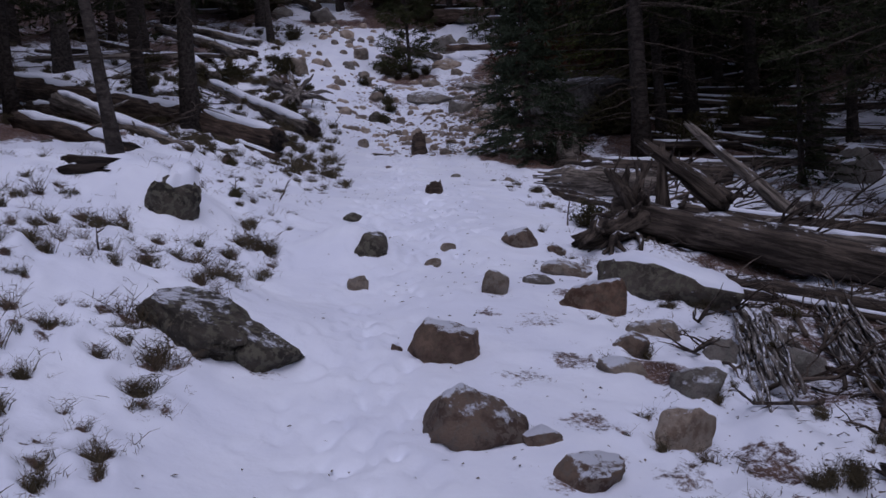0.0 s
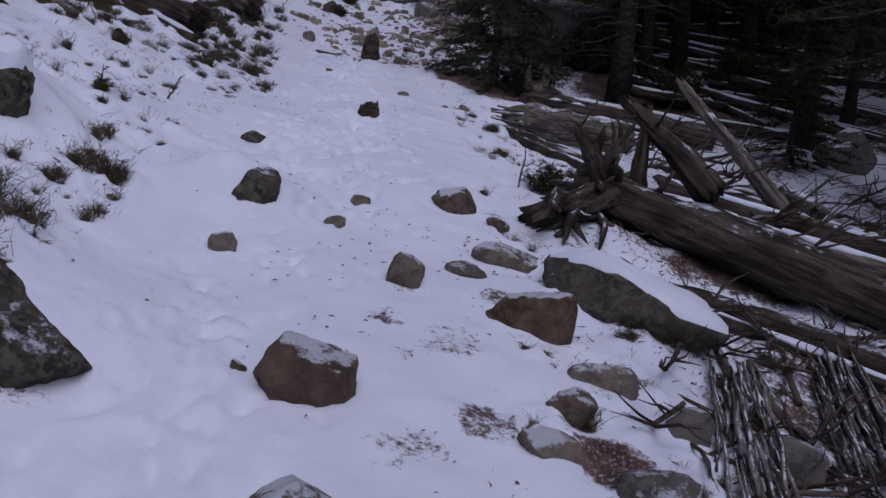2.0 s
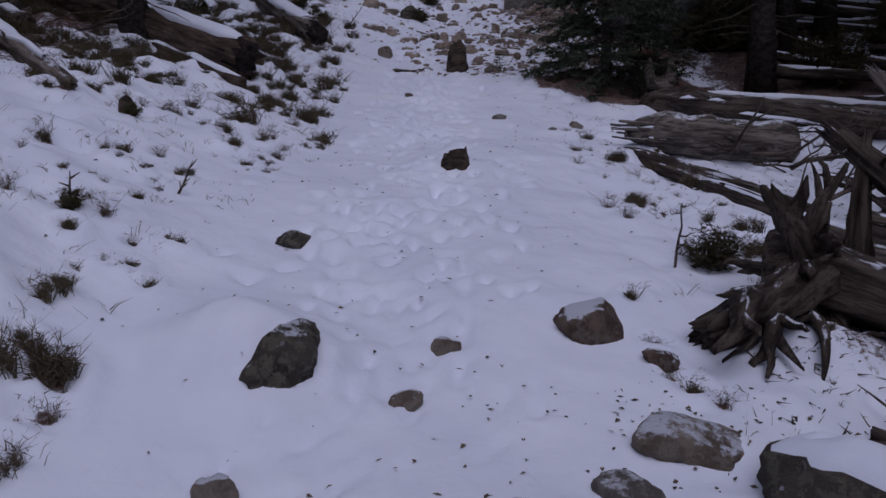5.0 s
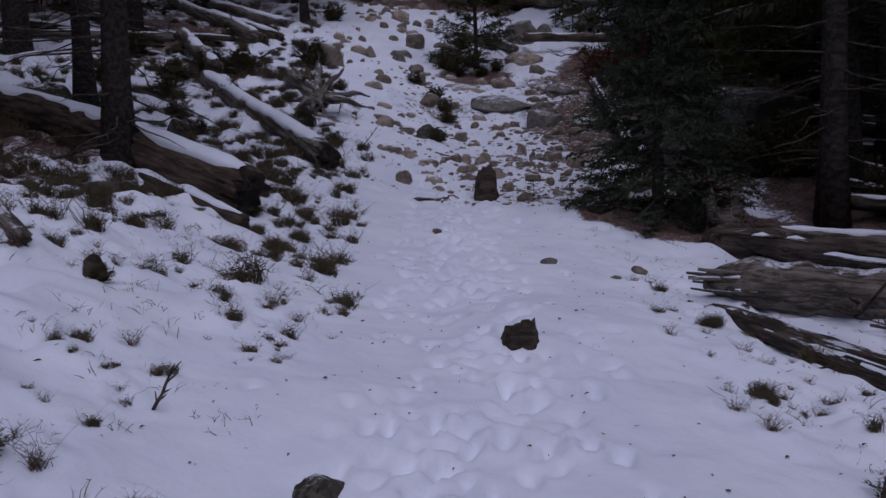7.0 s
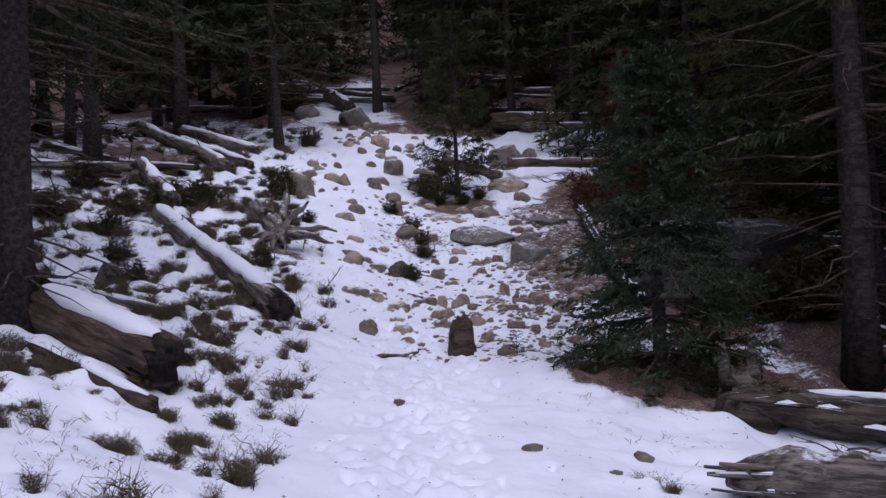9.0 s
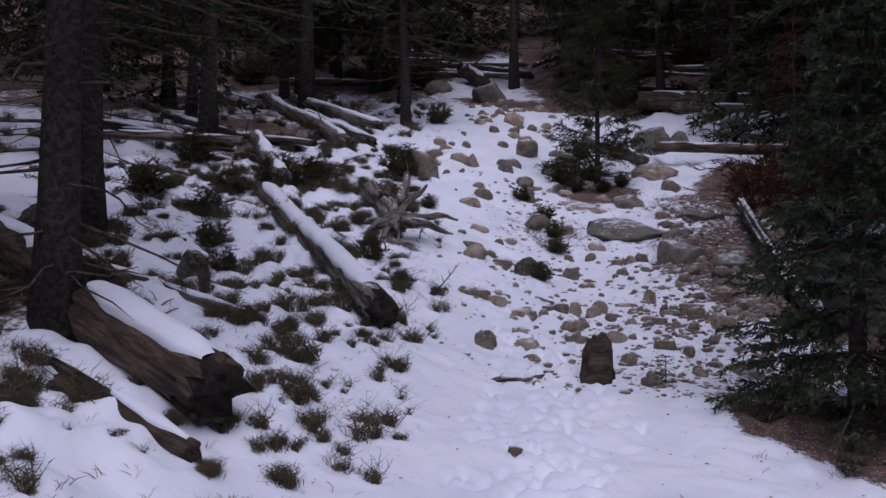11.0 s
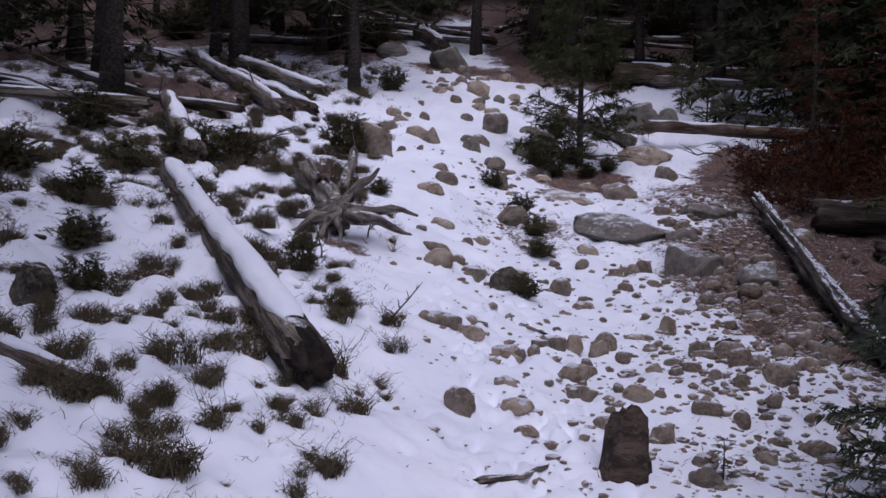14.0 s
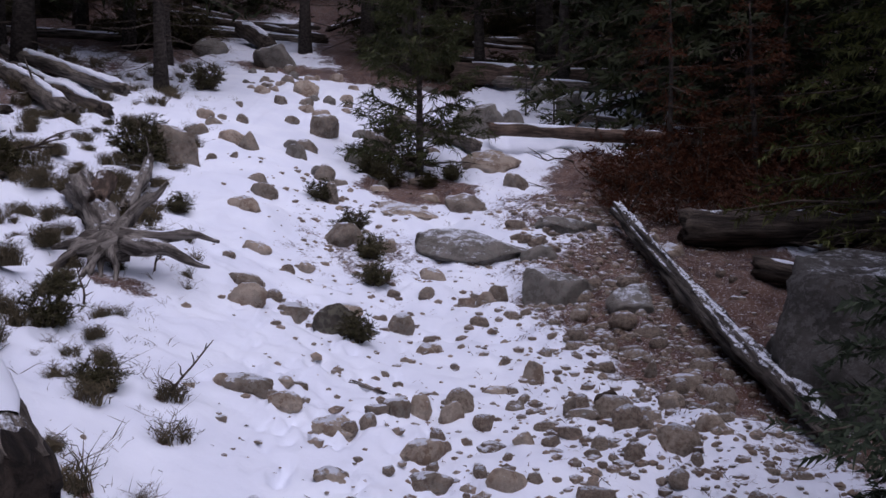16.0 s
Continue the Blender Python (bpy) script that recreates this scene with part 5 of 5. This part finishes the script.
# ---- loose stones and gravel ----
rng = random.Random(16)
LOOSE = [mesh_of("loose_stone", rock_bmesh(600 + k, 1.0, rng.uniform(0.6, 0.95), rng.uniform(0.35, 0.6), 2, 4), (M_PEBBLE, M_TAN, M_PEBBLE)[k % 3]) for k in range(9)]
for k in range(330):
    y = rng.uniform(14.6, 18.2) if k % 3 else rng.uniform(17, 20.6)
    x = rng.gauss(0.75, 0.58) + 0.06 * (y - 16) if k < 280 else float(trail_x(y)) + rng.gauss(0.45, 0.45)
    ob = new("loose_stone", LOOSE[k % 9])
    w = min(0.2, 0.05 + rng.expovariate(1 / 0.045)) * (1 if k < 280 else 0.75)
    ob.matrix_world = pose(*on(x, y), rng.uniform(-15, 15), rng.uniform(-15, 15), rng.uniform(0, 360)) @ Matrix.Diagonal((w, w, w * 0.8, 1))
    tagged(ob, "loose %s stone lying on gravel and snow" % ("grey-tan", "tan", "pale grey-tan")[k % 3], "rock", "loose stones")
gv, gf = [], []
for _ in range(4200):
    y = rng.uniform(13.8, 20.8)
    x = rng.gauss(0.8, 0.5) + 0.06 * (y - 16) if rng.random() < 0.85 else rng.gauss(float(trail_x(y)) + 0.5, 0.5)
    s = min(0.035, rng.expovariate(1 / 0.01) + 0.006)
    bm = bmesh.new()
    bmesh.ops.create_icosphere(bm, subdivisions=1, radius=s)
    o = V((rng.uniform(0, 99), rng.uniform(0, 99), 0))
    z, n0 = ground_z(x, y), len(gv)
    for v in bm.verts:
        p = v.co * (1 + 0.5 * noise.noise(v.co / s + o))
        gv.append((x + p.x * 1.2, y + p.y, z + p.z * 0.75))
    gf.extend([[n0 + v.index for v in f.verts] for f in bm.faces])
    bm.free()
me = bpy.data.meshes.new("gravel")
me.from_pydata(gv, [], gf)
me.materials.append(M_PEBBLE)
tagged(new("gravel", me), "tan and grey gravel scattered over soil and snow", "gravel", kind="stuff")
# dry needles, twigs and bark crumbs on the bare soil
lv, lf = [], []
for _ in range(3500):
    y = rng.uniform(14, 22)
    x = rng.gauss(1.1, 0.8) + 0.05 * (y - 17)
    a, ln = rng.uniform(0, 6.3), rng.uniform(0.02, 0.07)
    z = ground_z(x, y) + 0.006
    c, q = math.cos(a), math.sin(a)
    n0 = len(lv)
    w = 0.003
    lv += [(x - q * w, y + c * w, z), (x + q * w, y - c * w, z), (x + c * ln, y + q * ln, z + rng.uniform(0, 0.03))]
    lf.append((n0, n0 + 1, n0 + 2))
me = bpy.data.meshes.new("needle_litter")
me.from_pydata(lv, [], lf)
me.materials.append(M_RED)
tagged(new("needle_litter", me), "red-brown needle litter on bare soil", "litter", kind="stuff")

# ---- dead branches in the debris ----
rng = random.Random(17)
BRANCHES = []
for k in range(4):
    bm = bmesh.new()
    pts = bent((0, 0, 0.02), (0.8, 0, 0.05), 8, 0.16, rng)
    tube(bm, pts, [0.014, 0.013, 0.012, 0.011, 0.009, 0.007, 0.005, 0.002], 5)
    for i in (2, 3, 4, 5):
        tip = V(pts[i]) + V((rng.uniform(0.1, 0.25), rng.choice((-1, 1)) * rng.uniform(0.08, 0.2), rng.uniform(0, 0.14)))
        tube(bm, bent(pts[i], tip, 4, 0.04, rng), [0.007, 0.006, 0.004, 0.0015], 4)
    BRANCHES.append(mesh_of("dead_branch", bm, M_TWIG))
for k in range(185):
    u = rng.random() if k < 90 else (0.8 if 125 < k < 150 else 0.1)
    if u < 0.5:
        x, y = rng.uniform(1.35, 3.2), rng.uniform(2.7, 6.4)
    elif u < 0.75:
        x, y = rng.uniform(1.6, 4.2), rng.uniform(8, 12.5)
    elif u < 0.9:
        x, y = rng.uniform(1.2, 3.5), rng.uniform(18, 24)
    else:
        x, y = rng.uniform(-6, -3), rng.uniform(11, 20)
    ob = new("dead_branch", BRANCHES[k % 4])
    s = rng.uniform(0.5, 1.3)
    ob.matrix_world = pose(*on(x, y), rng.uniform(-30, 30), rng.uniform(-12, 6), rng.uniform(0, 360)) @ Matrix.Diagonal((s, s, s, 1))
    tagged(ob, "dead forked branch lying on the debris", "branch", "dead branches")

for k in range(60):
    ob = new("dead_branch", BRANCHES[k % 4])
    q = rng.uniform(0.6, 1.5)
    ob.matrix_world = pose(*on(rng.uniform(1.9, 5.2), rng.uniform(6.9, 10.8), rng.uniform(0.0, 0.22)), rng.uniform(-30, 30), rng.uniform(-25, 12), rng.gauss(-30, 40)) @ Matrix.Diagonal((q, q, q, 1))
    tagged(ob, "dry dead branch tangled behind the fallen trunk", "branch", "dead branches")
for k in range(30):
    x, y, a, ln, rad = rng.uniform(1.5, 3.3), rng.uniform(2.8, 6.2), rng.gauss(-1.0, 0.7), rng.uniform(0.2, 0.75), rng.uniform(0.009, 0.026)
    log(on(x, y, rng.uniform(0, 0.03)), on(x + math.cos(a) * ln, y + math.sin(a) * ln, rng.uniform(0, 0.05)), rad, rad * 0.7, (M_DARKWOOD, M_BLEACH, M_LOGBARK)[k % 3],
        "broken %s stick in the debris beside rotten logs" % ("dark", "bleached", "brown")[k % 3], 900 + k, name="broken_stick", segs=9, ridges=0.7, bend=0.15)

# ---- wood crumbs in the debris ----
rng = random.Random(18)
cv, cf = [], []
for _ in range(5200):
    if rng.random() < 0.75:
        x, y = rng.gauss(2.15, 0.6), rng.uniform(2.6, 7.2)
    else:
        x, y = rng.gauss(3.0, 0.9), rng.uniform(8.0, 13.0)
    if x < 1.0:
        continue
    a, ln, w = rng.uniform(0, 6.3), rng.uniform(0.015, 0.07), rng.uniform(0.0015, 0.005)
    z = ground_z(x, y)
    c, q = math.cos(a), math.sin(a)
    t = rng.uniform(-0.3, 0.5) * ln
    n0 = len(cv)
    cv += [(x - q * w, y + c * w, z), (x + q * w, y - c * w, z), (x, y, z + w * 1.6), (x + c * ln, y + q * ln, z + max(0, t) + w)]
    cf += [(n0, n0 + 1, n0 + 3), (n0 + 1, n0 + 2, n0 + 3), (n0 + 2, n0, n0 + 3), (n0, n0 + 2, n0 + 1)]
me = bpy.data.meshes.new("wood_crumbs")
me.from_pydata(cv, [], cf)
me.materials.append(M_LOGBARK)
tagged(new("wood_crumbs", me), "dark bark crumbs and slivers littering the snow", "litter", kind="stuff")


def stalk(x, y, h, seed, label, forks=3, lean=0.1):
    """A bare upright or forked twig standing in the snow."""
    r = random.Random(seed)
    bm = bmesh.new()
    pts = bent((0, 0, -0.04), (lean * h, 0, h), 7, 0.12 * h, r)
    tube(bm, pts, [0.008, 0.0075, 0.007, 0.006, 0.005, 0.004, 0.002], 5)
    for k in range(forks):
        i = 2 + k % 4
        tip = V(pts[i]) + V((r.uniform(-0.5, 0.6), r.uniform(-0.4, 0.4), r.uniform(0.15, 0.5))) * h * 0.6
        tube(bm, bent(pts[i], tip, 4, 0.05 * h, r), [0.005, 0.004, 0.003, 0.0015], 4)
    ob = new("bare_twig", mesh_of("bare_twig", bm, M_TWIG))
    ob.location = on(x, y)
    tagged(ob, label, "twig")


stalk(0.98, 7.72, 0.30, 1, "dark upright dry stalk beside the root plate", 2, 0.05)
stalk(-1.8, 15.3, 0.26, 2, "thin forked twig rising from the snow", 4, 0.9)
stalk(-1.42, 7.85, 0.16, 3, "low forked twig bent over the snow", 5, 0.7)
stalk(-1.62, 7.18, 0.16, 4, "small dark dead plant capped with snow", 6, 0.1)
stalk(-2.3, 17.0, 0.22, 5, "fine bare twigs beside the upturned root", 6, 0.2)
stalk(-2.45, 16.2, 0.22, 6, "fine bare twigs in the snow", 6, -0.2)
stalk(-1.9, 5.0, 0.14, 7, "dry reddish seed stalk in the snow", 4, 0.05)
rock(0.38, 15.95, 0.14, 0.12, M_STUMP, "charred black wood lump among the stones", 560, name="charred_stub", group="stumps")
log(on(-1.0, 13.7), on(-0.72, 14.05), 0.018, 0.012, M_DEAD, "curved bleached stick beside the stump", 561, name="stick", bend=0.5)
log(on(-0.95, 16.15), on(-0.82, 16.1), 0.012, 0.01, M_DEAD, "short flat chip of wood on snow", 562, name="stick")

# ---- leaf bits and needles blown onto the snow ----
rng = random.Random(19)
bv, bf = [], []
for k in range(1900):
    if k < 1050:
        x, y = rng.gauss(0.95, 0.45), rng.uniform(2.8, 6.6)
    else:
        y = rng.uniform(2.6, 16)
        x = float(trail_x(y)) + rng.gauss(0, 1.3)
    a, ln, w = rng.uniform(0, 6.3), rng.uniform(0.008, 0.034), rng.uniform(0.002, 0.008)
    z = ground_z(x, y)
    c, q = math.cos(a), math.sin(a)
    n0 = len(bv)
    bv += [(x, y, z + 0.002), (x + c * ln * 0.5 - q * w, y + q * ln * 0.5 + c * w, z + rng.uniform(0.003, 0.012)), (x + c * ln, y + q * ln, z + 0.004), (x + c * ln * 0.5 + q * w, y + q * ln * 0.5 - c * w, z + 0.005)]
    bf.append((n0, n0 + 1, n0 + 2, n0 + 3))
me = bpy.data.meshes.new("leaf_bits")
me.from_pydata(bv, [], bf)
me.materials.append(M_GRASS)
tagged(new("leaf_bits", me), "brown leaf bits and needles blown onto the snow", "litter", kind="stuff")
